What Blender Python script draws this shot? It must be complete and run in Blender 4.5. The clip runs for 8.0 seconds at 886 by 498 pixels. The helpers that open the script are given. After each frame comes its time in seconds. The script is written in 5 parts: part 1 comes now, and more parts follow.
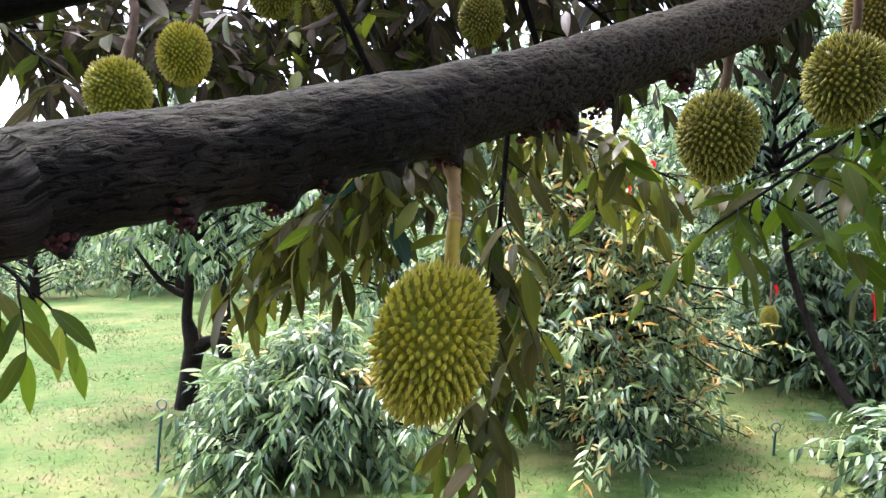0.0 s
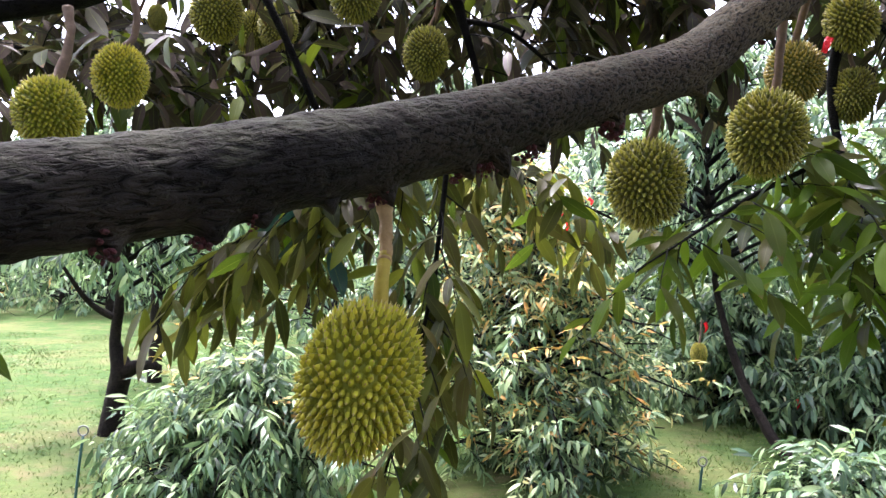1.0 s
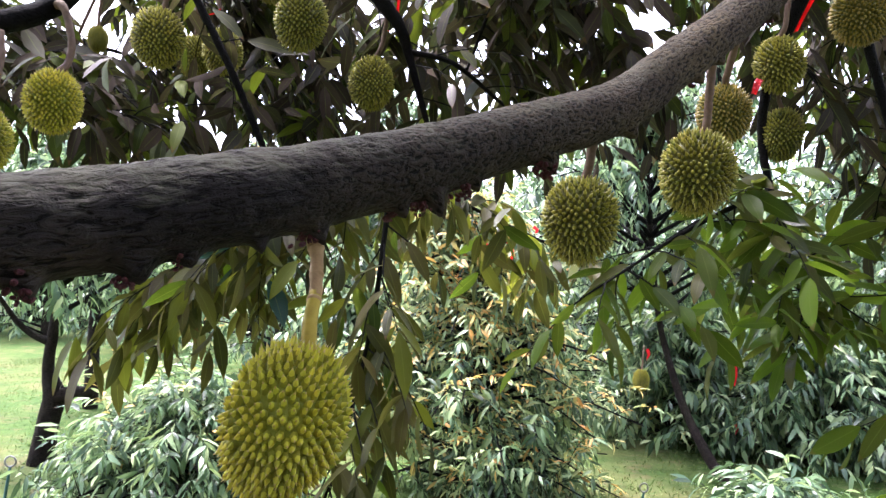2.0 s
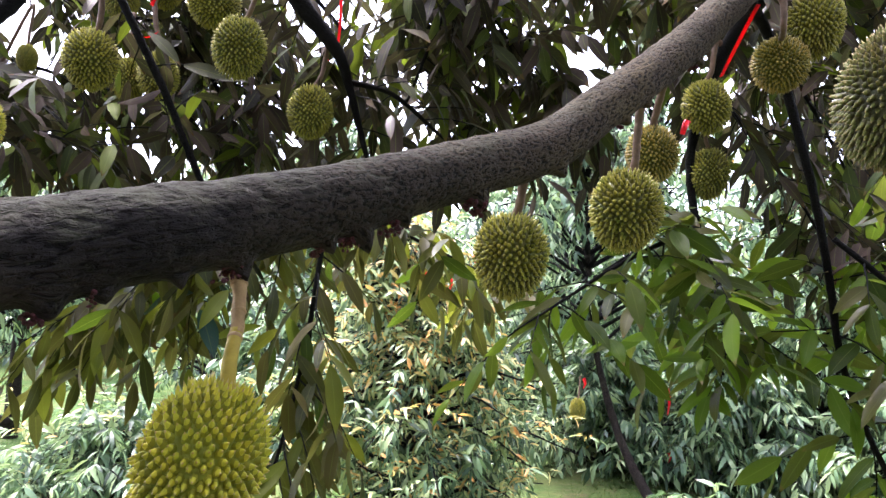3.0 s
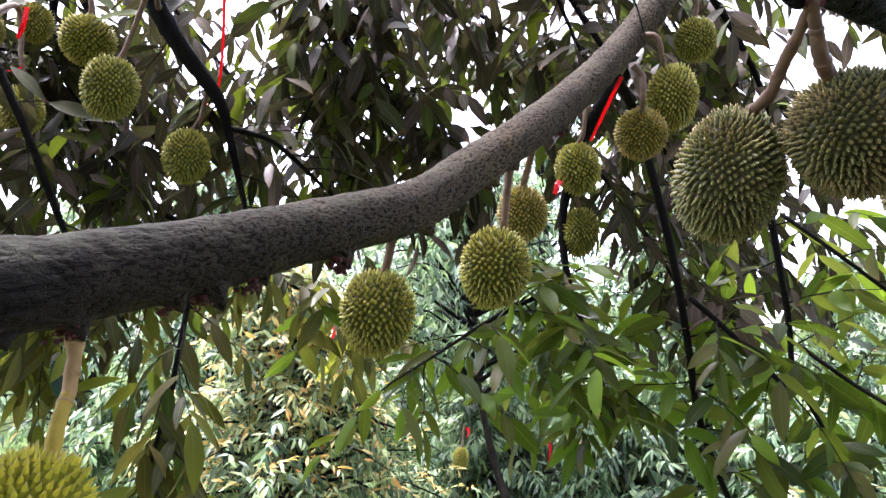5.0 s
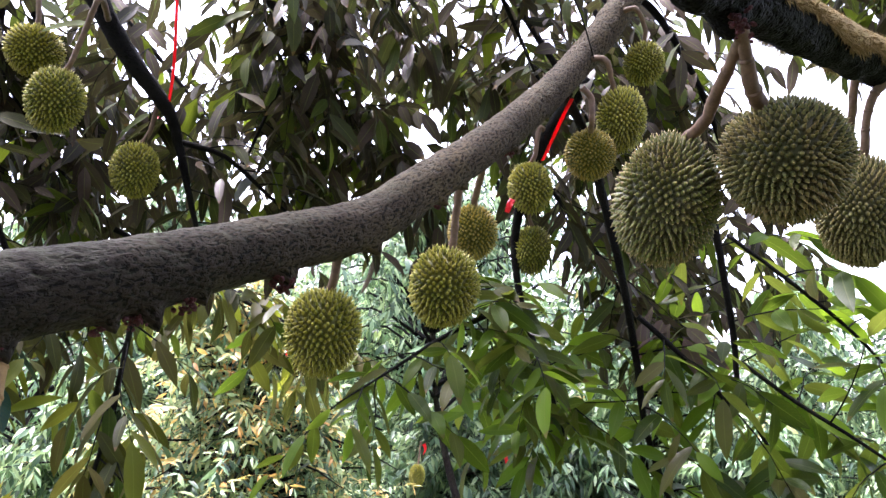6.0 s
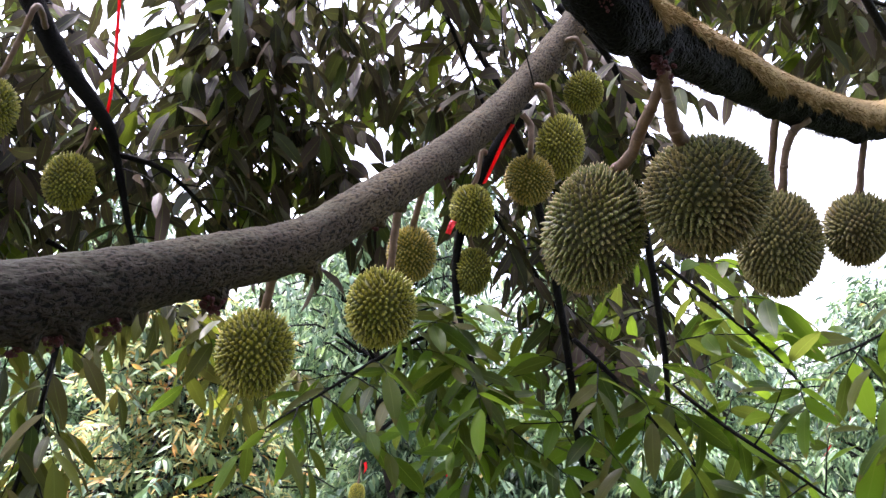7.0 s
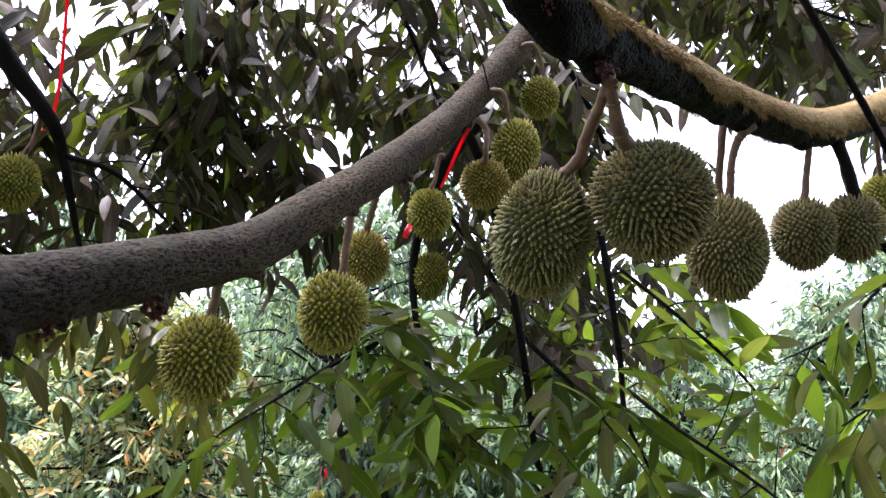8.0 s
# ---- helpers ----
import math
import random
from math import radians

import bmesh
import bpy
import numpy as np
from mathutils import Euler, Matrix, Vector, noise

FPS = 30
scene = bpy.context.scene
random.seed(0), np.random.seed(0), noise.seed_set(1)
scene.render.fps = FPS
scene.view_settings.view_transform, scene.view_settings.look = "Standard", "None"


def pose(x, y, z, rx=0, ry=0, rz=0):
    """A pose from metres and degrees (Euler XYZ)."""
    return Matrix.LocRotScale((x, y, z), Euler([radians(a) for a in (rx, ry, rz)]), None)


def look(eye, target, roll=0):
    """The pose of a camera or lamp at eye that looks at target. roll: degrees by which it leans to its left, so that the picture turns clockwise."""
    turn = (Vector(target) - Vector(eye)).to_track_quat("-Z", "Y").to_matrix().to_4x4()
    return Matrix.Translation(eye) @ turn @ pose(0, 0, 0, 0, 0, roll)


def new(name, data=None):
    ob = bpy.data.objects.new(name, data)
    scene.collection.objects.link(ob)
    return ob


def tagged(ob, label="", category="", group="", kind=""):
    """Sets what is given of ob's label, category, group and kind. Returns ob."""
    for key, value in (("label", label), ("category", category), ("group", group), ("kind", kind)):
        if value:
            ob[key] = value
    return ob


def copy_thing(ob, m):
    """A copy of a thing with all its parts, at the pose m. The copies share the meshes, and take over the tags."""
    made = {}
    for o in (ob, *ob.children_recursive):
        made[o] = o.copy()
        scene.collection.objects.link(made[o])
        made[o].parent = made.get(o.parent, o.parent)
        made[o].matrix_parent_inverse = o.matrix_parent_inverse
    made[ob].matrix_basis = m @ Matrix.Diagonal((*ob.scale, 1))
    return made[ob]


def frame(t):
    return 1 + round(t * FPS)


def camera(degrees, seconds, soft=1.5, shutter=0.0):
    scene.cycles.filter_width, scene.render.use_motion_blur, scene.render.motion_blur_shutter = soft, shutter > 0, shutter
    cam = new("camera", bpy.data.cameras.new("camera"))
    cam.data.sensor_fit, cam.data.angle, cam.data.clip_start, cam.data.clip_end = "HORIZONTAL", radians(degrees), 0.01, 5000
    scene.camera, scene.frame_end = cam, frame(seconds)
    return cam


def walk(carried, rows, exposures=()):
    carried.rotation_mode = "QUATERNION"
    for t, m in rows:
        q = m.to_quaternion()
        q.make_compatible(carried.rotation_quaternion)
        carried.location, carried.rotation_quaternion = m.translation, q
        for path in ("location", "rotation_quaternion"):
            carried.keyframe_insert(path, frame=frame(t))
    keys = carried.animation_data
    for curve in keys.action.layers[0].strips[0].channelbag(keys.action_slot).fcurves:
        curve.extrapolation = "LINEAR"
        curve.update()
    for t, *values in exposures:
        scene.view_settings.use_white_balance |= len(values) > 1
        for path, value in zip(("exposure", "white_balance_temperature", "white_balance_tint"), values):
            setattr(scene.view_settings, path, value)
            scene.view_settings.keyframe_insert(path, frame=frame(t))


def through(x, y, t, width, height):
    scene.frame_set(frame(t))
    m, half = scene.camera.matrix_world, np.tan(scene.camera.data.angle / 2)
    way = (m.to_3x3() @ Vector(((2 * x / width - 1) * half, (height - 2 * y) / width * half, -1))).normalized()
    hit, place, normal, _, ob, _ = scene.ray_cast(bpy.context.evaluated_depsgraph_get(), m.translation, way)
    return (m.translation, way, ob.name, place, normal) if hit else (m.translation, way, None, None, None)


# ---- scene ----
cam = camera(61.9, 8.0, soft=1.45)

PATH = [
    (0.0, look((0.0000, 0.0000, 1.6000), (0.0000, 1.9993, 1.5476), -0.30)),
    (0.5, look((0.0107, -0.0086, 1.6097), (0.0906, 1.9898, 1.5946), 0.79)),
    (1.0, look((0.0176, -0.0113, 1.6160), (0.1724, 1.9826, 1.6404), 1.57)),
    (1.5, look((0.0304, -0.0157, 1.6284), (0.2490, 1.9716, 1.6845), 1.82)),
    (3.0, look((0.0699, -0.0302, 1.6617), (0.5011, 1.9157, 1.8277), 2.74)),
    (3.5, look((0.0798, -0.0332, 1.6660), (0.5870, 1.8909, 1.8677), 2.93)),
    (4.0, look((0.0998, -0.0342, 1.6731), (0.6801, 1.8653, 1.9079), 3.12)),
    (4.5, look((0.1094, -0.0447, 1.6840), (0.7540, 1.8290, 1.9562), 3.19)),
    (6.0, look((0.1536, -0.0696, 1.7031), (0.9388, 1.7372, 2.0481), 3.06)),
    (6.5, look((0.1601, -0.0840, 1.7134), (1.0034, 1.6906, 2.0872), 3.42)),
    (7.0, look((0.1727, -0.0991, 1.7176), (1.0757, 1.6410, 2.1133), 3.58)),
    (7.5, look((0.1915, -0.1054, 1.7212), (1.1388, 1.6091, 2.1251), 3.30)),
    (8.0, look((0.2065, -0.1029, 1.7210), (1.1900, 1.5888, 2.1346), 3.09)),
]
walk(cam, PATH, exposures=((0.0, 2.90, 5930, 23), (1.5, 3.04, 5950, 25), (3.0, 3.22, 5950, 25.5), (4.5, 3.28, 5930, 26), (6.0, 3.26, 5910, 26), (6.8, 3.15, 5910, 26), (7.5, 2.74, 5910, 26), (8.0, 2.88, 5910, 26)))

# ---------------------------------------------------------------- world, sun
SUN_EL, SUN_AZ = radians(70), radians(318)
world = bpy.data.worlds.new("overcast_sky")
scene.world = world
world.use_nodes = True
wn = world.node_tree.nodes
wl = world.node_tree.links
sky = wn.new("ShaderNodeTexSky")
sky.sky_type = "NISHITA"
sky.sun_disc = False
sky.sun_elevation, sky.sun_rotation = SUN_EL, SUN_AZ
sky.air_density, sky.dust_density = 1.0, 4.0
grey = wn.new("ShaderNodeHueSaturation")
grey.inputs["Saturation"].default_value = 0.42
wl.new(sky.outputs[0], grey.inputs["Color"])
wl.new(grey.outputs[0], wn["Background"].inputs["Color"])
wn["Background"].inputs["Strength"].default_value = 0.15
sun_data = bpy.data.lights.new("sun", "SUN")
sun_data.energy, sun_data.angle, sun_data.color = 1.7, radians(14), (1.0, 0.95, 0.86)
sun_dir = Vector((math.sin(SUN_AZ) * math.cos(SUN_EL), math.cos(SUN_AZ) * math.cos(SUN_EL), math.sin(SUN_EL)))
new("sun", sun_data).matrix_world = look(sun_dir * 60, (0, 0, 0))


# ---------------------------------------------------------------- materials
class Nodes:
    """A short hand for building one node material."""

    def __init__(self, name):
        self.mat = bpy.data.materials.new(name)
        self.mat.use_nodes = True
        self.t = self.mat.node_tree
        self.bsdf = self.t.nodes["Principled BSDF"]
        self.out = self.t.nodes["Material Output"]

    def node(self, kind, **ins):
        n = self.t.nodes.new(kind)
        for k, v in ins.items():
            s = n.inputs[k.replace("_", " ")]
            if isinstance(v, bpy.types.NodeSocket):
                self.t.links.new(v, s)
            else:
                s.default_value = v
        return n

    def link(self, a, b):
        self.t.links.new(a, b)

    def coords(self, which="Object"):
        return self.t.nodes.new("ShaderNodeTexCoord").outputs[which]

    def noise(self, scale, detail=4.0, rough=0.6, vec=None, which="Object", distort=0.0):
        n = self.node("ShaderNodeTexNoise", Scale=scale, Detail=detail, Roughness=rough, Distortion=distort)
        self.link(vec if vec is not None else self.coords(which), n.inputs["Vector"])
        return n.outputs["Fac"]

    def ramp(self, fac, stops):
        n = self.node("ShaderNodeValToRGB")
        el = n.color_ramp.elements
        while len(el) < len(stops):
            el.new(0.5)
        for e, (p, c) in zip(el, stops):
            e.position, e.color = p, (*c, 1)
        self.link(fac, n.inputs["Fac"])
        return n.outputs["Color"]

    def mix(self, fac, a, b, blend="MIX"):
        n = self.t.nodes.new("ShaderNodeMix")
        n.data_type, n.blend_type = "RGBA", blend
        for s, v in ((n.inputs[0], fac), (n.inputs[6], a), (n.inputs[7], b)):
            if isinstance(v, bpy.types.NodeSocket):
                self.link(v, s)
            else:
                s.default_value = v if isinstance(v, float) else (*v, 1)
        return n.outputs[2]

    def math(self, op, a, b=0.0):
        n = self.t.nodes.new("ShaderNodeMath")
        n.operation = op
        for s, v in zip(n.inputs, (a, b)):
            if isinstance(v, bpy.types.NodeSocket):
                self.link(v, s)
            else:
                s.default_value = v
        return n.outputs[0]

    def bump(self, height, strength, distance, normal=None):
        n = self.node("ShaderNodeBump", Strength=strength, Distance=distance, Height=height)
        if normal is not None:
            self.link(normal, n.inputs["Normal"])
        self.link(n.outputs[0], self.bsdf.inputs["Normal"])
        return n.outputs[0]

    def set(self, color=None, rough=None, spec=None):
        for key, v in (("Base Color", color), ("Roughness", rough), ("Specular IOR Level", spec)):
            if v is None:
                continue
            if isinstance(v, bpy.types.NodeSocket):
                self.link(v, self.bsdf.inputs[key])
            else:
                self.bsdf.inputs[key].default_value = (*v, 1) if isinstance(v, tuple) else v
        return self.mat


def leaf_material(name, stops, single=False, rough=0.38, through=0.38, glow=(0.34, 0.46, 0.02), gloss=0.5, lift=0.12):
    """Leaf: colour varies from leaf to leaf, pale midrib and side veins, light shines through it."""
    m = Nodes(name)
    if single:
        rnd = m.node("ShaderNodeObjectInfo").outputs["Random"]
    else:
        rnd = m.node("ShaderNodeNewGeometry").outputs["Random Per Island"]
    col = m.ramp(rnd, stops)
    blotch = m.ramp(m.noise(22.0, 4.0), ((0.5, (0, 0, 0)), (0.75, (1, 1, 1))))
    col = m.mix(m.math("MULTIPLY", blotch, 0.22), col, (0.10, 0.075, 0.02))
    uv = m.coords("UV")
    sep = m.node("ShaderNodeSeparateXYZ", Vector=uv)
    across = m.math("ABSOLUTE", m.math("SUBTRACT", sep.outputs[0], 0.5))
    rib = m.math("LESS_THAN", across, 0.025)
    slant = m.math("ADD", m.math("MULTIPLY", sep.outputs[1], 13.0), m.math("MULTIPLY", across, -5.0))
    vein = m.math("LESS_THAN", m.math("FRACT", slant), 0.12)
    col = m.mix(m.math("MULTIPLY", rib, 0.35), col, (0.16, 0.20, 0.04))
    col = m.mix(m.math("MULTIPLY", vein, 0.10), col, (0.16, 0.20, 0.04))
    withered = m.math("MULTIPLY", m.math("GREATER_THAN", m.math("ADD", sep.outputs[1], m.math("MULTIPLY", m.noise(45.0, 3.0), 0.3)), 1.04), m.math("GREATER_THAN", m.math("FRACT", m.math("MULTIPLY", rnd, 37.0)), 0.6))
    col = m.mix(m.math("MULTIPLY", withered, 0.8), col, (0.11, 0.06, 0.025))
    # here and there a leaf with a waxy shine
    waxy = m.math("GREATER_THAN", m.math("FRACT", m.math("MULTIPLY", rnd, 23.0)), 0.86)
    m.set(col, m.math("SUBTRACT", rough, m.math("MULTIPLY", waxy, 0.12)), m.math("ADD", gloss, m.math("MULTIPLY", waxy, 0.2)))
    m.bump(m.math("ADD", m.math("MULTIPLY", vein, -0.5), m.noise(60.0, 2.0)), 0.25, 0.002)
    tr = m.node("ShaderNodeBsdfTranslucent")
    young = m.math("POWER", rnd, 4.0)
    m.link(m.mix(m.math("ADD", m.math("MULTIPLY", young, 0.4), lift), col, glow), tr.inputs["Color"])
    mx = m.node("ShaderNodeMixShader", Fac=through)
    m.link(m.bsdf.outputs[0], mx.inputs[1])
    m.link(tr.outputs[0], mx.inputs[2])
    m.link(mx.outputs[0], m.out.inputs["Surface"])
    return m.mat


GREENS = ((0.0, (0.008, 0.020, 0.004)), (0.2, (0.022, 0.044, 0.006)), (0.40, (0.056, 0.060, 0.012)), (0.62, (0.074, 0.060, 0.020)), (0.74, (0.046, 0.088, 0.009)), (0.92, (0.072, 0.135, 0.010)), (1.0, (0.12, 0.19, 0.012)))
OLIVES = ((0.0, (0.018, 0.026, 0.010)), (0.3, (0.046, 0.046, 0.014)), (0.6, (0.074, 0.058, 0.022)), (0.85, (0.070, 0.078, 0.016)), (1.0, (0.12, 0.15, 0.02)))
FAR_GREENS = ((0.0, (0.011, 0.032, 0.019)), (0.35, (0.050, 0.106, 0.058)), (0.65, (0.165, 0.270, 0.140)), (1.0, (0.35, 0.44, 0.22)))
FLUSH = ((0.0, (0.24, 0.36, 0.18)), (0.55, (0.38, 0.46, 0.20)), (0.8, (0.58, 0.42, 0.13)), (1.0, (0.66, 0.28, 0.08)))
mat_leaf = leaf_material("near_leaf", GREENS, rough=0.48, through=0.56, glow=(0.30, 0.46, 0.02), gloss=0.2, lift=0.20)
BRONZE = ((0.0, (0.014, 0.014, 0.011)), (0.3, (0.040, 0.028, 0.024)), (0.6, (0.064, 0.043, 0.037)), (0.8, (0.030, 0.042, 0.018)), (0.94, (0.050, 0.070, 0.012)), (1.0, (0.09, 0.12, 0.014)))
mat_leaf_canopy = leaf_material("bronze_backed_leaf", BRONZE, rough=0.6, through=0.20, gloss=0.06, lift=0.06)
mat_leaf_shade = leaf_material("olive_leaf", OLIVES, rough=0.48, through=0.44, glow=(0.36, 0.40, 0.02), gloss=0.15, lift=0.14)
mat_leaf_one = leaf_material("single_leaf", GREENS, single=True, rough=0.45, through=0.56, glow=(0.30, 0.46, 0.02), gloss=0.22, lift=0.20)
mat_leaf_teal = leaf_material("blue_green_leaf", ((0.0, (0.012, 0.045, 0.034)), (1.0, (0.022, 0.075, 0.055))), single=True, rough=0.35, through=0.25, glow=(0.05, 0.2, 0.12), gloss=0.4)
# silver tone of the withered leaves also paints in the sky's reflection
mat_leaf_silver = leaf_material("sky_sheen_leaf", ((0.0, (0.16, 0.16, 0.19)), (1.0, (0.26, 0.26, 0.30))), single=True, rough=0.4, through=0.15, glow=(0.3, 0.28, 0.3), gloss=0.4)
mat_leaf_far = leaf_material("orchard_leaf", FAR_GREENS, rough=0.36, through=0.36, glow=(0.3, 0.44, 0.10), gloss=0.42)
mat_leaf_flush = leaf_material("young_leaf", FLUSH, rough=0.36, through=0.35, glow=(0.5, 0.45, 0.1), gloss=0.5)


def bark_material(name, dark, light, moss, moss_amount, relief=0.006, lichen_light=0.0):
    m = Nodes(name)
    co = m.coords("Object")
    big = m.noise(9.0, 5.0, 0.65, co)
    fine = m.noise(75.0, 5.0, 0.7, co)
    warp = m.node("ShaderNodeVectorMath")
    warp.operation = "MULTIPLY"
    m.link(co, warp.inputs[0])
    warp.inputs[1].default_value = (70.0, 105.0, 150.0)
    wrinkle = m.noise(1.0, 6.0, 0.68, warp.outputs[0], distort=0.35)
    crk = m.ramp(wrinkle, ((0.40, (0, 0, 0)), (0.55, (1, 1, 1))))
    bent = m.node("ShaderNodeVectorMath")
    bent.operation = "MULTIPLY_ADD"
    m.link(m.node("ShaderNodeTexNoise", Scale=60.0, Vector=co).outputs["Color"], bent.inputs[0])
    bent.inputs[1].default_value = (0.012, 0.012, 0.012)
    m.link(co, bent.inputs[2])
    pit = m.node("ShaderNodeTexVoronoi", Scale=140.0)
    m.link(bent.outputs[0], pit.inputs["Vector"])
    deep = m.math("ADD", pit.outputs["Distance"], m.math("MULTIPLY", m.math("SUBTRACT", m.noise(38.0, 3.0, 0.6, co), 0.5), 0.6))
    pits = m.ramp(deep, ((0.12, (0.12, 0.12, 0.12)), (0.56, (1, 1, 1))))
    along = m.node("ShaderNodeSeparateXYZ", Vector=co).outputs[0]
    where = m.math("ADD", m.math("MULTIPLY", along, 0.5), m.math("MULTIPLY", m.noise(5.0, 3.0, 0.5, co), 0.5))
    young = m.node("ShaderNodeMapRange", Value=where, **{"From Min": 1.10, "From Max": 1.36}).outputs[0]
    crk = m.mix(young, crk, pits)
    col = m.ramp(big, ((0.3, dark), (0.52, tuple(0.5 * (a + b) for a, b in zip(dark, light))), (0.72, light)))
    col = m.mix(m.math("MULTIPLY", fine, 0.3), col, dark)
    if lichen_light:
        # old bark towards the trunk is darker than the pitted young bark
        col = m.mix(young, m.mix(0.72, col, (0.030, 0.024, 0.020)), col)
    col = m.mix(0.96, col, m.mix(1.0, col, crk, "MULTIPLY"))
    patch = m.ramp(m.noise(6.5, 6.0, 0.7, co), ((0.46, (0, 0, 0)), (0.68, (1, 1, 1))))
    col = m.mix(m.math("MULTIPLY", patch, moss_amount), col, moss)
    lich = m.ramp(m.noise(26.0, 3.0, 0.6, co), ((0.63, (0, 0, 0)), (0.70, (1, 1, 1))))
    col = m.mix(m.math("MULTIPLY", lich, 0.10 if lichen_light else 0.015), col, (0.24, 0.24, 0.20))
    if lichen_light:
        # thin grey-green upper crust, broken by wrinkles; also paints in light from above
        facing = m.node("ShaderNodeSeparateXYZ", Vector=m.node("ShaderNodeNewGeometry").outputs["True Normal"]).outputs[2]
        crust_light = m.math("ADD", facing, m.math("MULTIPLY", m.math("SUBTRACT", m.noise(14.0, 5.0, 0.7, co), 0.5), 1.6))
        crust_light = m.node("ShaderNodeMapRange", Value=crust_light, **{"From Min": 0.15, "From Max": 0.95}).outputs[0]
        col = m.mix(m.math("MULTIPLY", m.math("MULTIPLY", crust_light, crk), lichen_light), col, (0.24, 0.215, 0.13))
    m.set(col, 0.75, 0.2 if lichen_light else 0.1)
    h = m.math("ADD", m.math("MULTIPLY", crk, 0.6), m.math("ADD", m.math("MULTIPLY", fine, 0.5), m.math("MULTIPLY", big, 0.3)))
    m.bump(h, 1.0, relief)
    return m.mat


def limb_bark_material():
    """Bark laid along a limb: long cracks in the old wood, pits and warts in the young, and a grey-green crust that
    also paints the top lit.
    """
    m = Nodes("limb_bark")
    uv, co = m.coords("UV"), m.coords("Object")

    def scaled(a, b):
        n = m.node("ShaderNodeVectorMath")
        n.operation = "MULTIPLY"
        m.link(uv, n.inputs[0])
        n.inputs[1].default_value = (a, b, 1.0)
        return n.outputs[0]

    crack = m.noise(1.0, 3.0, 0.55, scaled(30.0, 120.0), distort=0.9)
    crack = m.ramp(crack, ((0.38, (0, 0, 0)), (0.46, (0.75, 0.75, 0.75)), (0.62, (1, 1, 1))))
    pit = m.noise(1.0, 2.0, 0.5, scaled(80.0, 150.0), distort=0.35)
    pit = m.ramp(pit, ((0.40, (0.03, 0.03, 0.03)), (0.47, (0.8, 0.8, 0.8)), (0.65, (1, 1, 1))))
    grain = m.noise(300.0, 3.0, 0.6, co)
    along = m.node("ShaderNodeSeparateXYZ", Vector=uv).outputs[0]
    where = m.math("ADD", along, m.math("MULTIPLY", m.math("SUBTRACT", m.noise(7.0, 4.0, 0.6, co), 0.5), 0.9))
    young = m.node("ShaderNodeMapRange", Value=where, **{"From Min": 1.95, "From Max": 2.5}).outputs[0]
    paler = m.node("ShaderNodeMapRange", Value=where, **{"From Min": 2.15, "From Max": 3.2}).outputs[0]
    relief = m.mix(young, crack, pit)
    tone = m.noise(8.0, 5.0, 0.65, co)
    old = m.ramp(tone, ((0.3, (0.012, 0.010, 0.011)), (0.55, (0.027, 0.022, 0.022)), (0.75, (0.060, 0.049, 0.042))))
    fresh = m.ramp(tone, ((0.3, (0.052, 0.037, 0.023)), (0.55, (0.088, 0.064, 0.038)), (0.75, (0.145, 0.11, 0.056))))
    col = m.mix(paler, old, fresh)
    col = m.mix(0.9, col, m.mix(1.0, col, relief, "MULTIPLY"))
    col = m.mix(m.math("MULTIPLY", grain, 0.4), col, m.mix(1.0, col, (0.5, 0.46, 0.45), "MULTIPLY"))
    # up-facing bark turns paler: crust, with light from above put into its colour
    facing = m.node("ShaderNodeSeparateXYZ", Vector=m.node("ShaderNodeNewGeometry").outputs["True Normal"]).outputs[2]
    crust_light = m.math("ADD", facing, m.math("MULTIPLY", m.math("SUBTRACT", m.noise(11.0, 5.0, 0.7, co), 0.5), 2.2))
    crust_light = m.node("ShaderNodeMapRange", Value=crust_light, **{"From Min": 0.3, "From Max": 1.1}).outputs[0]
    col = m.mix(m.math("MULTIPLY", crust_light, m.math("SUBTRACT", 0.55, m.math("MULTIPLY", paler, 0.25))), col, (0.100, 0.103, 0.064))
    fleck = m.ramp(m.noise(55.0, 4.0, 0.7, co), ((0.62, (0, 0, 0)), (0.70, (1, 1, 1))))
    col = m.mix(m.math("MULTIPLY", fleck, 0.2), col, (0.13, 0.14, 0.10))
    m.set(col, 0.75, 0.15)
    height = m.math("ADD", m.node("ShaderNodeSeparateColor", Color=relief).outputs[0], m.math("MULTIPLY", grain, 0.2))
    m.bump(m.mix(m.math("MULTIPLY", crust_light, 0.6), height, m.math("MULTIPLY", grain, 0.3)), 0.9, 0.010)
    return m.mat


mat_limb = limb_bark_material()
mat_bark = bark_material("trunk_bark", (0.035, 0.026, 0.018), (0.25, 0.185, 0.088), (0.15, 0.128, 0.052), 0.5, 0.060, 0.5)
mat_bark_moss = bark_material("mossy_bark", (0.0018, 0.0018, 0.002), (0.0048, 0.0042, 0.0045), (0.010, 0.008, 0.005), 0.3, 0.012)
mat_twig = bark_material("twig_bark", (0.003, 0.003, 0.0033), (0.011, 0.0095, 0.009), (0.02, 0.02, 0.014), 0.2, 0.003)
mat_trunk = bark_material("orchard_bark", (0.011, 0.008, 0.007), (0.044, 0.031, 0.024), (0.05, 0.05, 0.03), 0.3, 0.01)


def plain(name, a, b, rough=0.6, scale=30.0, relief=0.001, spec=0.4):
    """Two tones mottled at two scales, with a fine relief."""
    m = Nodes(name)
    n = m.noise(scale, 5.0)
    n2 = m.noise(scale * 6, 3.0)
    f = m.math("ADD", m.math("MULTIPLY", n, 0.7), m.math("MULTIPLY", n2, 0.3))
    m.set(m.ramp(f, ((0.3, a), (0.7, b))), rough, spec)
    m.bump(f, 0.5, relief)
    return m.mat


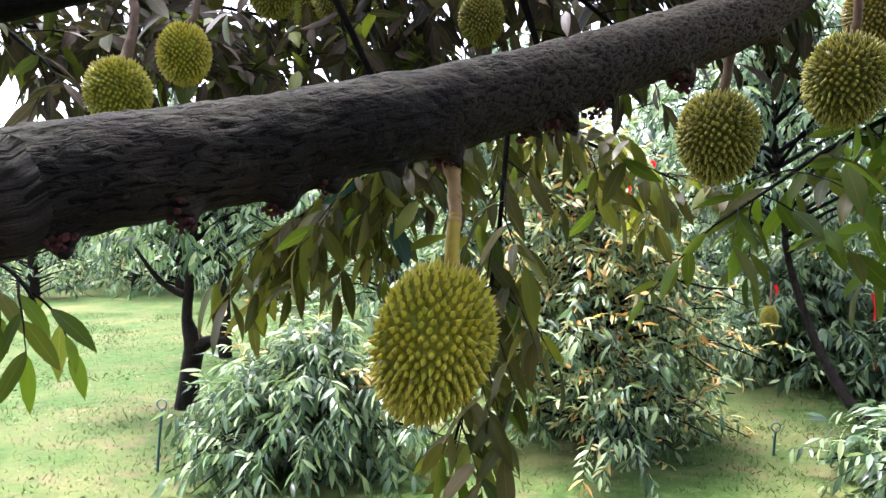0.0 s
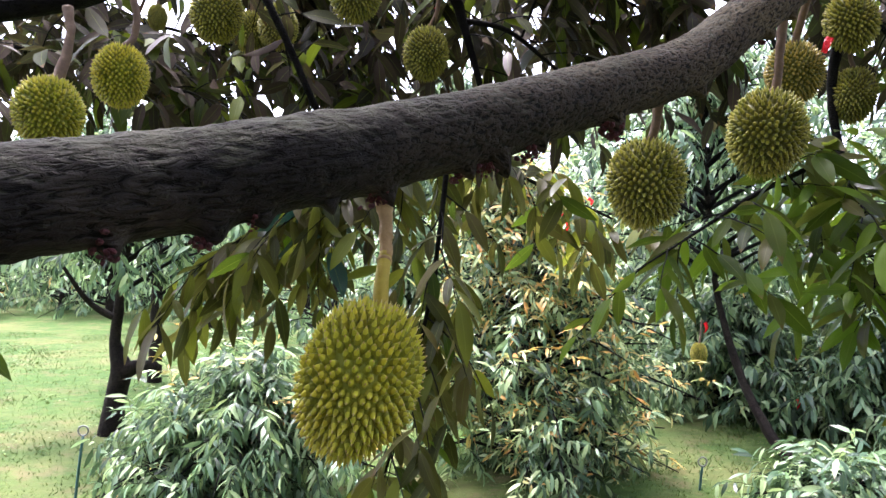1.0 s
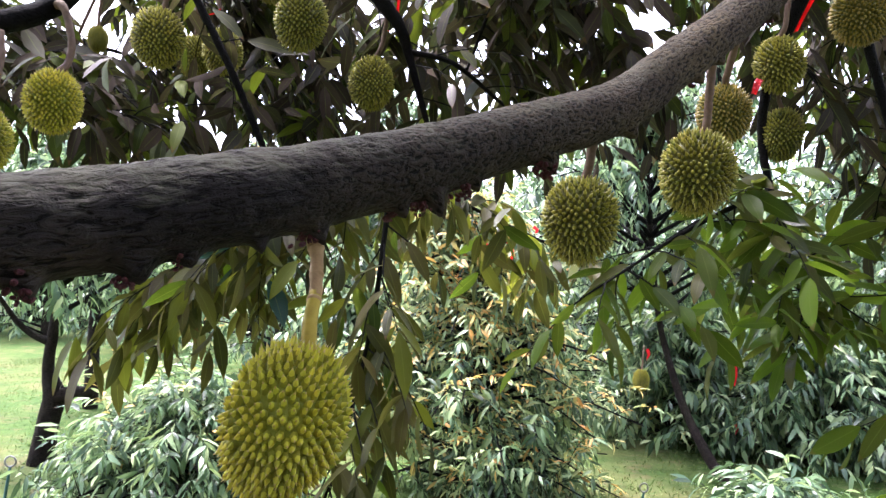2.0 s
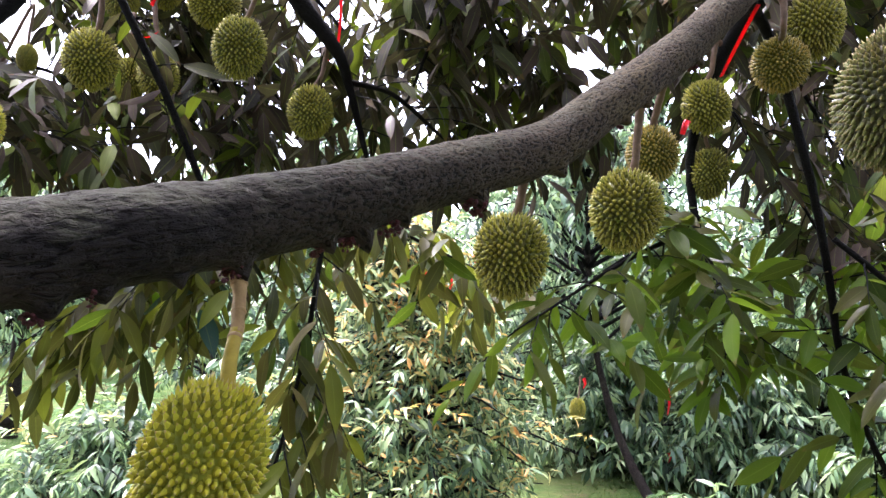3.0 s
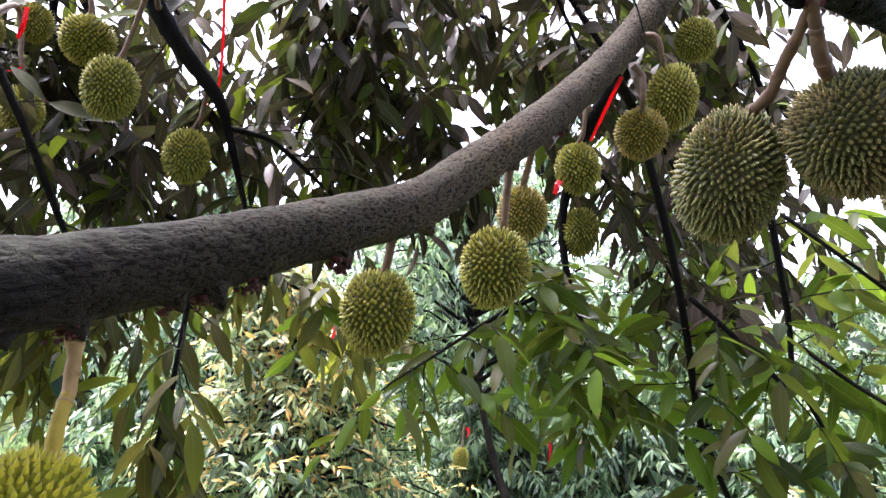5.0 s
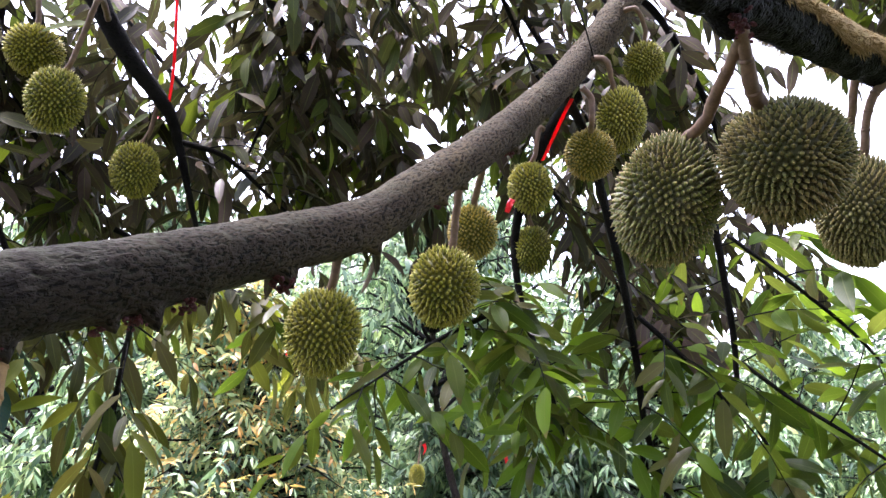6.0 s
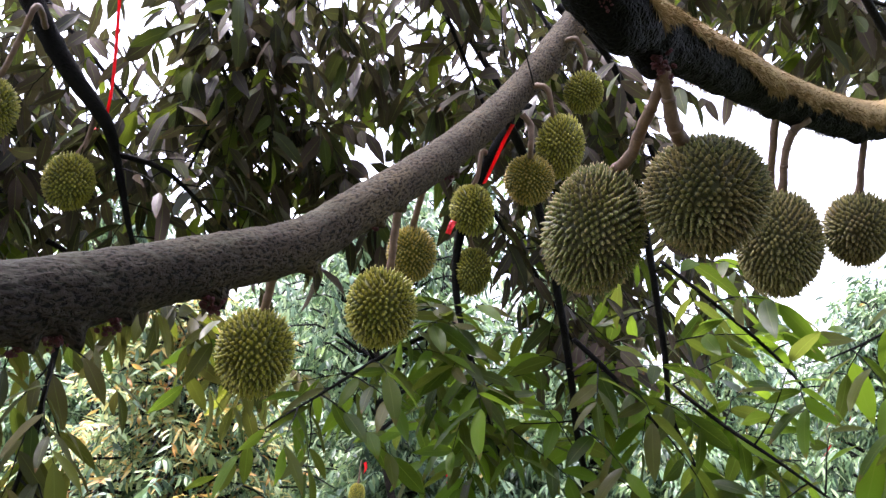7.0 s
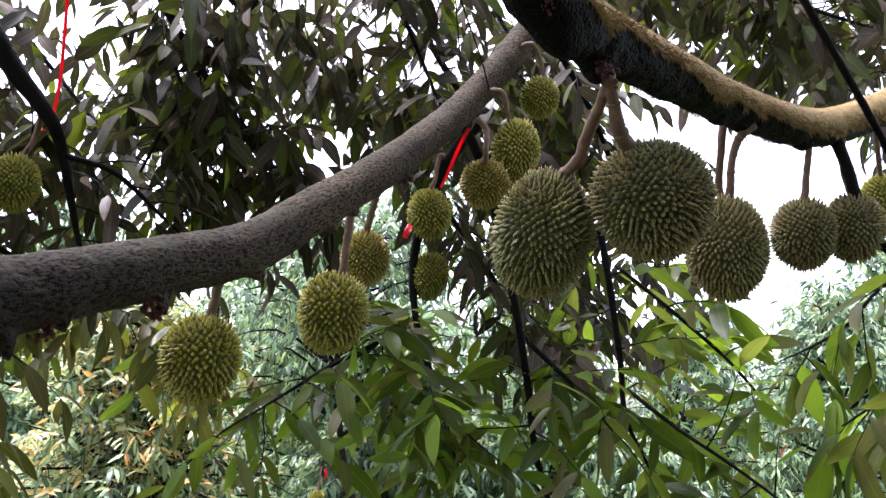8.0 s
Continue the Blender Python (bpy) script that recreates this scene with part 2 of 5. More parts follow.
mat_moss = plain("golden_moss", (0.175, 0.122, 0.048), (0.39, 0.27, 0.112), 0.95, 60.0)
mat_stalk_tan = plain("tan_stalk", (0.23, 0.135, 0.056), (0.40, 0.25, 0.112), 0.7, 40.0, 0.0015)
mat_stalk = plain("fruit_stalk", (0.075, 0.046, 0.034), (0.20, 0.125, 0.080), 0.7, 40.0, 0.0015)
mat_stalk_green = plain("green_stalk", (0.27, 0.195, 0.016), (0.42, 0.31, 0.034), 0.65, 30.0, 0.0012)
mat_bud = plain("flower_scar", (0.016, 0.006, 0.008), (0.11, 0.024, 0.032), 0.85, 90.0, 0.003)
rb = Nodes("red_ribbon")
rb.set(rb.ramp(rb.noise(12.0, 4.0), ((0.3, (0.66, 0.012, 0.02)), (0.7, (0.80, 0.035, 0.045)))), 0.35, 0.4)
rt = rb.node("ShaderNodeBsdfTranslucent", Color=(0.85, 0.03, 0.04, 1))
rm = rb.node("ShaderNodeMixShader", Fac=0.5)
rb.link(rb.bsdf.outputs[0], rm.inputs[1])
rb.link(rt.outputs[0], rm.inputs[2])
rb.link(rm.outputs[0], rb.out.inputs["Surface"])
mat_ribbon = rb.mat
mat_pipe = plain("blue_pipe", (0.02, 0.07, 0.08), (0.04, 0.115, 0.125), 0.45, 20.0)
mat_metal = plain("grey_sprinkler", (0.14, 0.14, 0.14), (0.22, 0.22, 0.22), 0.4, 20.0)


def husk_material(name, low, high, flush, seed_scale):
    """Mottled husk: tone varies from fruit to fruit, patch to patch and spine to spine; flush: a second hue in large patches."""
    m = Nodes(name)
    info = m.node("ShaderNodeObjectInfo").outputs["Random"]
    spine = m.node("ShaderNodeNewGeometry").outputs["Random Per Island"]
    f = m.math("ADD", m.math("MULTIPLY", m.noise(seed_scale, 4.0), 0.55), m.math("ADD", m.math("MULTIPLY", spine, 0.3), m.math("MULTIPLY", info, 0.2)))
    col = m.ramp(f, ((0.25, low), (0.8, high)))
    patch = m.ramp(m.noise(2.3, 3.0, 0.6), ((0.48, (0, 0, 0)), (0.66, (1, 1, 1))))
    col = m.mix(m.math("MULTIPLY", patch, 0.6), col, flush)
    m.set(col, 0.5, 0.35)
    m.bump(m.noise(190.0, 3.0), 0.4, 0.0012)
    return m.mat


mat_husk = husk_material("husk_olive", (0.105, 0.110, 0.032), (0.25, 0.225, 0.075), (0.21, 0.15, 0.060), 4.0)
mat_husk_lime = husk_material("husk_lime", (0.135, 0.155, 0.014), (0.40, 0.36, 0.032), (0.26, 0.23, 0.026), 4.0)
mat_husk_green = husk_material("husk_dull_green", (0.078, 0.096, 0.018), (0.19, 0.19, 0.045), (0.20, 0.15, 0.045), 4.0)
mat_husk_gold = husk_material("husk_golden", (0.16, 0.145, 0.016), (0.40, 0.30, 0.040), (0.30, 0.19, 0.035), 4.0)
mat_tip_lime = husk_material("husk_lime_tip", (0.32, 0.30, 0.055), (0.50, 0.44, 0.12), (0.44, 0.36, 0.10), 5.0)
# groove tones: husk between spines coloured darker to deepen the shade in the gaps
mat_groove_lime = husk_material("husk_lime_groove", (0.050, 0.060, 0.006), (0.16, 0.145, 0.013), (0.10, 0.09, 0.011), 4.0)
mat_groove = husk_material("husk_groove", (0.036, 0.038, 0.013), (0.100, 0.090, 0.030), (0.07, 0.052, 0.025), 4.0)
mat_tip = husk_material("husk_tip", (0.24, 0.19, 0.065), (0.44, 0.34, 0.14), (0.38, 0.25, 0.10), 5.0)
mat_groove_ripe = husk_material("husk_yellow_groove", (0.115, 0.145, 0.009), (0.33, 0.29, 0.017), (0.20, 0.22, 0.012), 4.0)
mat_husk_ripe = husk_material("husk_yellow_green", (0.26, 0.29, 0.016), (0.66, 0.56, 0.040), (0.40, 0.43, 0.024), 4.0)
mat_tip_ripe = husk_material("husk_yellow_tip", (0.32, 0.28, 0.07), (0.54, 0.43, 0.16), (0.45, 0.24, 0.09), 5.0)


g = Nodes("orchard_grass_ground")
gn = g.noise(0.55, 6.0, 0.65)
gf = g.noise(9.0, 6.0, 0.7)
gcol = g.ramp(gf, ((0.3, (0.020, 0.046, 0.009)), (0.5, (0.038, 0.075, 0.015)), (0.75, (0.070, 0.108, 0.026))))
gdry = g.ramp(gn, ((0.48, (0, 0, 0)), (0.66, (1, 1, 1))))
gcol = g.mix(g.math("MULTIPLY", gdry, 0.6), gcol, (0.135, 0.125, 0.05))
# dark patch under the tree, added out of view to cut bounced light
gpos = g.node("ShaderNodeVectorMath")
gpos.operation = "DISTANCE"
g.link(g.coords("Object"), gpos.inputs[0])
gpos.inputs[1].default_value = (-0.2, -0.6, 0.0)
unseen_dark = g.ramp(g.math("ADD", g.math("MULTIPLY", gpos.outputs["Value"], 0.08), g.math("ADD", g.math("MULTIPLY", gn, 0.35), g.math("MULTIPLY", gf, 0.12))), ((0.42, (1, 1, 1)), (0.54, (0, 0, 0))))
gcol = g.mix(unseen_dark, gcol, g.ramp(gf, ((0.3, (0.028, 0.020, 0.014)), (0.7, (0.075, 0.055, 0.036)))))
worn = g.ramp(g.noise(2.6, 5.0, 0.7), ((0.52, (0, 0, 0)), (0.64, (1, 1, 1))))
gcol = g.mix(g.math("MULTIPLY", worn, 0.5), gcol, (0.13, 0.095, 0.055))
g.set(gcol, 0.95, 0.15)
g.bump(g.math("ADD", gf, g.noise(40.0, 3.0)), 0.5, 0.02)
mat_ground = g.mat
mat_weed = leaf_material("weed_leaf", ((0.0, (0.075, 0.14, 0.035)), (0.6, (0.11, 0.18, 0.045)), (1.0, (0.15, 0.21, 0.06))), rough=0.5, through=0.08, glow=(0.3, 0.42, 0.08), gloss=0.3)
mat_grass = leaf_material("grass_blade", ((0.0, (0.046, 0.092, 0.020)), (0.5, (0.076, 0.128, 0.030)), (0.85, (0.11, 0.155, 0.043)), (1.0, (0.17, 0.155, 0.07))), rough=0.6, through=0.12, glow=(0.35, 0.42, 0.08), gloss=0.2)


# ---------------------------------------------------------------- builders
def mesh_from(name, verts, faces, mats, smooth=True, face_mats=None, uvs=None):
    """A mesh from arrays; faces: an (n, k) array or a list of such."""
    if not isinstance(faces, list):
        faces = [faces]
    me = bpy.data.meshes.new(name)
    verts = np.asarray(verts, np.float32).reshape(-1, 3)
    me.vertices.add(len(verts))
    me.vertices.foreach_set("co", verts.ravel())
    loops = np.concatenate([f.ravel() for f in faces]).astype(np.int32)
    sizes = np.concatenate([np.full(len(f), f.shape[1], np.int32) for f in faces])
    starts = np.concatenate([[0], np.cumsum(sizes)[:-1]]).astype(np.int32)
    me.loops.add(len(loops))
    me.loops.foreach_set("vertex_index", loops)
    me.polygons.add(len(sizes))
    me.polygons.foreach_set("loop_start", starts)
    me.polygons.foreach_set("use_smooth", np.full(len(sizes), smooth))
    if face_mats is not None:
        me.polygons.foreach_set("material_index", np.asarray(face_mats, np.int32))
    if uvs is not None:
        layer = me.uv_layers.new(name="leaf")
        layer.data.foreach_set("uv", np.asarray(uvs, np.float32)[loops].ravel())
    for mt in mats if isinstance(mats, (list, tuple)) else [mats]:
        me.materials.append(mt)
    me.update(calc_edges=True)
    return me


def part(name, me, parent, label="", kind=""):
    ob = new(name, me)
    ob.parent = parent
    return tagged(ob, label=label, kind=kind)


def spline(points, step):
    """A smooth curve through rows of x, y, z, radius, sampled about every step metres."""
    p = np.asarray(points, float)
    p = np.vstack([2 * p[0] - p[1], p, 2 * p[-1] - p[-2]])
    out = []
    for i in range(1, len(p) - 2):
        n = max(2, int(np.linalg.norm(p[i + 1, :3] - p[i, :3]) / step))
        u = np.linspace(0, 1, n, endpoint=False)[:, None]
        a, b, c, d = p[i - 1], p[i], p[i + 1], p[i + 2]
        out.append(0.5 * (2 * b + (c - a) * u + (2 * a - 5 * b + 4 * c - d) * u**2 + (3 * b - a - 3 * c + d) * u**3))
    out.append(p[-2:-1])
    return np.vstack(out)


def frames_along(path):
    """Tangents and two side vectors along a path, without twist."""
    t = np.gradient(path[:, :3], axis=0)
    t /= np.linalg.norm(t, axis=1)[:, None] + 1e-12
    ref = np.array([0, 0, 1.0]) if abs(t[0, 2]) < 0.9 else np.array([1.0, 0, 0])
    a = np.cross(t[0], ref)
    a /= np.linalg.norm(a)
    A = []
    for k in range(len(t)):
        a = a - t[k] * (a @ t[k])
        a /= np.linalg.norm(a)
        A.append(a)
    A = np.array(A)
    return t, A, np.cross(t, A)


def tube(path, sides, lumps=0.0, lump_scale=14.0, cap=True, knots=(), ridges=0.0, warts=0.0):
    """Vertices and faces of a round, lumpy tube along rows of x, y, z, radius. knots: (row share, angle, height, spread)."""
    t, A, B = frames_along(path)
    n = len(path)
    ang = np.linspace(0, 2 * math.pi, sides, endpoint=False) + math.pi
    rad = np.repeat(path[:, 3:4], sides, axis=1)
    dirs = A[:, None] * np.cos(ang)[None, :, None] + B[:, None] * np.sin(ang)[None, :, None]
    if lumps:
        for i in range(n):
            for j in range(sides):
                q = Vector(path[i, :3] + dirs[i, j] * path[i, 3]) * lump_scale
                rad[i, j] += path[i, 3] * (lumps * noise.noise(q) + 0.45 * lumps * noise.noise(q * 2.7))
                if ridges:
                    g = path[i, :3] + dirs[i, j] * path[i, 3]
                    rad[i, j] -= path[i, 3] * ridges * max(0.0, noise.noise(Vector((g[0] * 42.0 + 7, g[1] * 95.0, g[2] * 105.0))) - 0.05)
    for share, way, high, spread in knots:
        i0 = share * (n - 1)
        step = np.linalg.norm(path[min(n - 1, int(i0) + 1), :3] - path[int(i0), :3]) + 1e-9
        w = np.array(way, float)
        w -= t[int(i0)] * (w @ t[int(i0)])
        w /= np.linalg.norm(w)
        along = (np.arange(n) - i0) * step
        around = np.arccos(np.clip((dirs * w).sum(-1), -1, 1)) * path[:, 3:4]
        rad += high * np.exp(-(along[:, None] ** 2 + around**2) / (2 * spread**2))
    if warts:
        # small hard warts scattered over the bark, each a few millimetres high
        for i in range(n):
            for j in range(sides):
                q = Vector(path[i, :3] + dirs[i, j] * path[i, 3])
                rad[i, j] += warts * max(0.0, noise.noise(q * 95.0) - 0.12)
    v = path[:, None, :3] + dirs * rad[..., None]
    idx = np.arange(n * sides).reshape(n, sides)
    nxt = np.roll(idx, -1, axis=1)
    quads = np.stack([idx[:-1], nxt[:-1], nxt[1:], idx[1:]], -1).reshape(-1, 4)
    v = v.reshape(-1, 3)
    if not cap:
        return v, [quads]
    v = np.vstack([v, path[0, :3], path[-1, :3] + t[-1] * path[-1, 3] * 0.5])
    c0, c1 = len(v) - 2, len(v) - 1
    tris = np.concatenate([np.stack([nxt[0], idx[0], np.full(sides, c0)], -1), np.stack([idx[-1], nxt[-1], np.full(sides, c1)], -1)])
    return v, [quads, tris]


def joined(pieces):
    """Several (verts, [faces]) put into one."""
    vs, by, off = [], {}, 0
    for v, fs in pieces:
        vs.append(v)
        for f in fs:
            by.setdefault(f.shape[1], []).append(f + off)
        off += len(v)
    return np.vstack(vs), [np.concatenate(x) for x in by.values()]


def leaf_shape(segments, fold=0.22, sag=0.16, wide=0.31):
    """A pointed leaf one metre long, along +y, folded at its midrib and sagging towards its tip."""
    s = np.linspace(0, 1, segments + 1)
    half = wide / 2 * np.sin(np.pi * s**0.9) ** 0.72 * (1 - 0.10 * s) * (1 - 0.35 * np.clip((s - 0.8) / 0.2, 0, 1))
    half[0], half[-1] = 0.012, 0.002
    v, uv = [], []
    for k, y in enumerate(s):
        z = -sag * y * y
        for side in (-1, 0, 1):
            v.append((side * half[k], y, z + abs(side) * fold * half[k] + 0.012 * side * math.sin(9 * y)))
            uv.append((0.5 + 0.5 * side, y))
    f = []
    for k in range(segments):
        a = 3 * k
        f += [(a, a + 1, a + 4, a + 3), (a + 1, a + 2, a + 5, a + 4)]
    return np.array(v), np.array(f), np.array(uv)


def leaf_axes(d, rng, roll=0.6, up=(0, 0, 1.0)):
    """Rows of side, length and normal for leaves that point along d."""
    d = d / np.linalg.norm(d, axis=1)[:, None]
    side = np.cross(d, np.broadcast_to(up, d.shape) + rng.normal(0, 0.15, d.shape))
    side /= np.linalg.norm(side, axis=1)[:, None] + 1e-9
    nor = np.cross(side, d)
    a = rng.normal(0, roll, len(d))[:, None]
    return side * np.cos(a) + nor * np.sin(a), d, nor * np.cos(a) - side * np.sin(a)


def leaves_mesh(name, pos, d, size, shape, mat, rng, roll=0.6):
    v, f, uv = shape
    x, y, z = leaf_axes(d, rng, roll)
    w = size * rng.uniform(0.85, 1.15, len(size))
    verts = (pos[:, None] + x[:, None] * (v[None, :, 0:1] * w[:, None, None]) + (y[:, None] * v[None, :, 1:2] + z[:, None] * v[None, :, 2:3]) * size[:, None, None])
    faces = f[None] + (np.arange(len(pos)) * len(v))[:, None, None]
    return mesh_from(name, verts.reshape(-1, 3), faces.reshape(-1, f.shape[1]), mat, uvs=np.tile(uv, (len(pos), 1)))


LEAF_NEAR = leaf_shape(8, wide=0.31, sag=0.20)
LEAF_BRONZE = leaf_shape(4, wide=0.31, sag=0.22)
LEAF_MID = leaf_shape(3, wide=0.25, sag=0.34)
LEAF_FAR = leaf_shape(2, wide=0.30, sag=0.3)


def twig_lines(feet, ways, lengths, sag, rng, steps=6, wander=0.08):
    """Thin twigs that start along their ways and sag: an array of twigs, points and x, y, z."""
    p, w = np.array(feet, float), np.array(ways, float)
    w /= np.linalg.norm(w, axis=1)[:, None]
    out = [p]
    for k in range(steps):
        p = p + w * (np.asarray(lengths) / steps)[:, None]
        w = w + np.array((0, 0, -sag / steps)) + rng.normal(0, wander, w.shape)
        w /= np.linalg.norm(w, axis=1)[:, None]
        out.append(p)
    return np.stack(out, 1)


def twig_tubes(lines, r0, sides):
    """Tapered tubes along all the twigs, as (verts, [faces])."""
    n, m, _ = lines.shape
    t = np.gradient(lines, axis=1)
    t /= np.linalg.norm(t, axis=2)[..., None] + 1e-12
    a = np.cross(t, np.array((0.31, 0.23, 0.92)))
    a /= np.linalg.norm(a, axis=2)[..., None] + 1e-12
    b = np.cross(t, a)
    ang = np.linspace(0, 2 * math.pi, sides, endpoint=False)
    r = (np.asarray(r0).reshape(-1, 1) * np.linspace(1, 0.3, m)[None])[..., None, None]
    v = lines[:, :, None] + (a[:, :, None] * np.cos(ang)[:, None] + b[:, :, None] * np.sin(ang)[:, None]) * r
    idx = np.arange(n * m * sides).reshape(n, m, sides)
    nxt = np.roll(idx, -1, axis=2)
    return v.reshape(-1, 3), [np.stack([idx[:, :-1], nxt[:, :-1], nxt[:, 1:], idx[:, 1:]], -1).reshape(-1, 4)]


def twig_leaves(lines, rng, length, gap, spread=0.85, droop=0.6, start=0.12):
    """Leaf feet, directions, lengths and twig numbers: two drooping rows along each twig and one leaf at its end."""
    n, m, _ = lines.shape
    seg = np.linalg.norm(np.diff(lines, axis=1), axis=2).sum(1)
    count = np.maximum(2, np.round(seg * (1 - start) / gap).astype(int))
    who = np.repeat(np.arange(n), count)
    k = np.arange(len(who)) - np.repeat(np.cumsum(count) - count, count)
    u = start + (1 - start) * (k + rng.uniform(0.1, 0.9, len(k))) / count[who]
    last = np.concatenate([np.zeros(len(u), bool), np.ones(n, bool)])
    who, k, u = np.concatenate([who, np.arange(n)]), np.concatenate([k, np.zeros(n, int)]), np.concatenate([u, np.full(n, 0.999)])
    f = u * (m - 1)
    i = np.minimum(f.astype(int), m - 2)
    a, b = lines[who, i], lines[who, i + 1]
    pos = a + (b - a) * (f - i)[:, None]
    t = (b - a) / (np.linalg.norm(b - a, axis=1)[:, None] + 1e-12)
    flat = np.cross(t, (0.06, 0.04, 1.0))
    flat /= np.linalg.norm(flat, axis=1)[:, None] + 1e-12
    d = t * 0.6 + flat * (np.where(k % 2, 1, -1) * spread * ~last)[:, None] + np.array((0, 0, -1.0)) * (droop * rng.uniform(0.1, 1.5, len(u)))[:, None] + rng.normal(0, 0.2, t.shape)
    return pos, d, length * rng.uniform(0.65, 1.2, len(u)), who


# ---------------------------------------------------------------- ground
def ground_height(x, y):
    return 0.035 * noise.noise(Vector((x * 0.5, y * 0.5, 2.0))) - 0.01


def ground_sheet():
    e = np.concatenate([-np.geomspace(300, 14, 14), np.linspace(-12, 12, 49), np.geomspace(14, 300, 14)])
    xs, ys = np.meshgrid(e, e + 5, indexing="ij")
    z = np.zeros_like(xs)
    for i in range(len(e)):
        for j in range(len(e)):
            z[i, j] = ground_height(xs[i, j], ys[i, j])
    idx = np.arange(len(e) ** 2).reshape(len(e), len(e))
    q = np.stack([idx[:-1, :-1], idx[1:, :-1], idx[1:, 1:], idx[:-1, 1:]], -1).reshape(-1, 4)
    ob = new("ground", mesh_from("ground", np.stack([xs, ys, z], -1), q, mat_ground))
    return tagged(ob, "uneven orchard ground of short grass with dry patches", "ground", kind="structure")


ground_sheet()


def grass_blades(n, seed):
    rng = np.random.default_rng(seed)
    x = rng.uniform(-8, 5.5, n)
    y = rng.uniform(3.8, 14.5, n)
    pos = np.stack([x, y, [ground_height(p, q) - 0.006 for p, q in zip(x, y)]], -1)
    d = np.stack([rng.normal(0, 0.9, len(x)), rng.normal(0, 0.9, len(x)), np.ones(len(x))], -1)
    size = rng.uniform(0.014, 0.038, len(x)) * np.array([1 + 0.8 * noise.noise(Vector((p * 1.3, q * 1.3, 9.0))) for p, q in zip(x, y)])
    v = np.array([(-0.10, 0, 0), (0.10, 0, 0), (0.08, 0.6, 0.1), (-0.08, 0.6, 0.1), (0, 1, 0.35)])
    X, Y, Z = leaf_axes(d, rng, 1.5, (0.3, 1.0, 0.1))
    verts = pos[:, None] + (X[:, None] * v[None, :, 0:1] + Y[:, None] * v[None, :, 1:2] + Z[:, None] * v[None, :, 2:3]) * size[:, None, None]
    off = (np.arange(len(x)) * 5)[:, None]
    quads = np.array([[0, 1, 2, 3]]) + off
    tris = np.array([[3, 2, 4]]) + off
    uv = np.tile(np.array([(0.2, 0), (0.3, 0), (0.3, 0.6), (0.2, 0.6), (0.25, 1)]), (len(x), 1))
    ob = new("grass", mesh_from("grass", verts.reshape(-1, 3), [quads, tris], mat_grass, uvs=uv))
    return tagged(ob, "short sunlit green grass of the orchard floor", "grass", kind="stuff")


grass_blades(105000, 11)


def weeds(n, seed):
    """Low broad-leaved weeds in patches."""
    rng = np.random.default_rng(seed)
    x, y = rng.uniform(-7, 5, n), rng.uniform(4.0, 13, n)
    keep = np.array([noise.noise(Vector((p * 0.8, q * 0.8, 3.0))) > 0.05 for p, q in zip(x, y)])
    x, y = x[keep], y[keep]
    pos = np.stack([x, y, [ground_height(p, q) + 0.004 for p, q in zip(x, y)]], -1)
    d = np.stack([rng.normal(0, 1, len(x)), rng.normal(0, 1, len(x)), rng.uniform(0, 0.25, len(x))], -1)
    ob = new("weeds", leaves_mesh("weeds", pos, d, rng.uniform(0.02, 0.05, len(x)), leaf_shape(2, wide=0.6), mat_weed, rng))
    return tagged(ob, "patches of low broad-leaved green weeds in the grass", "weeds", kind="stuff")


weeds(7000, 12)


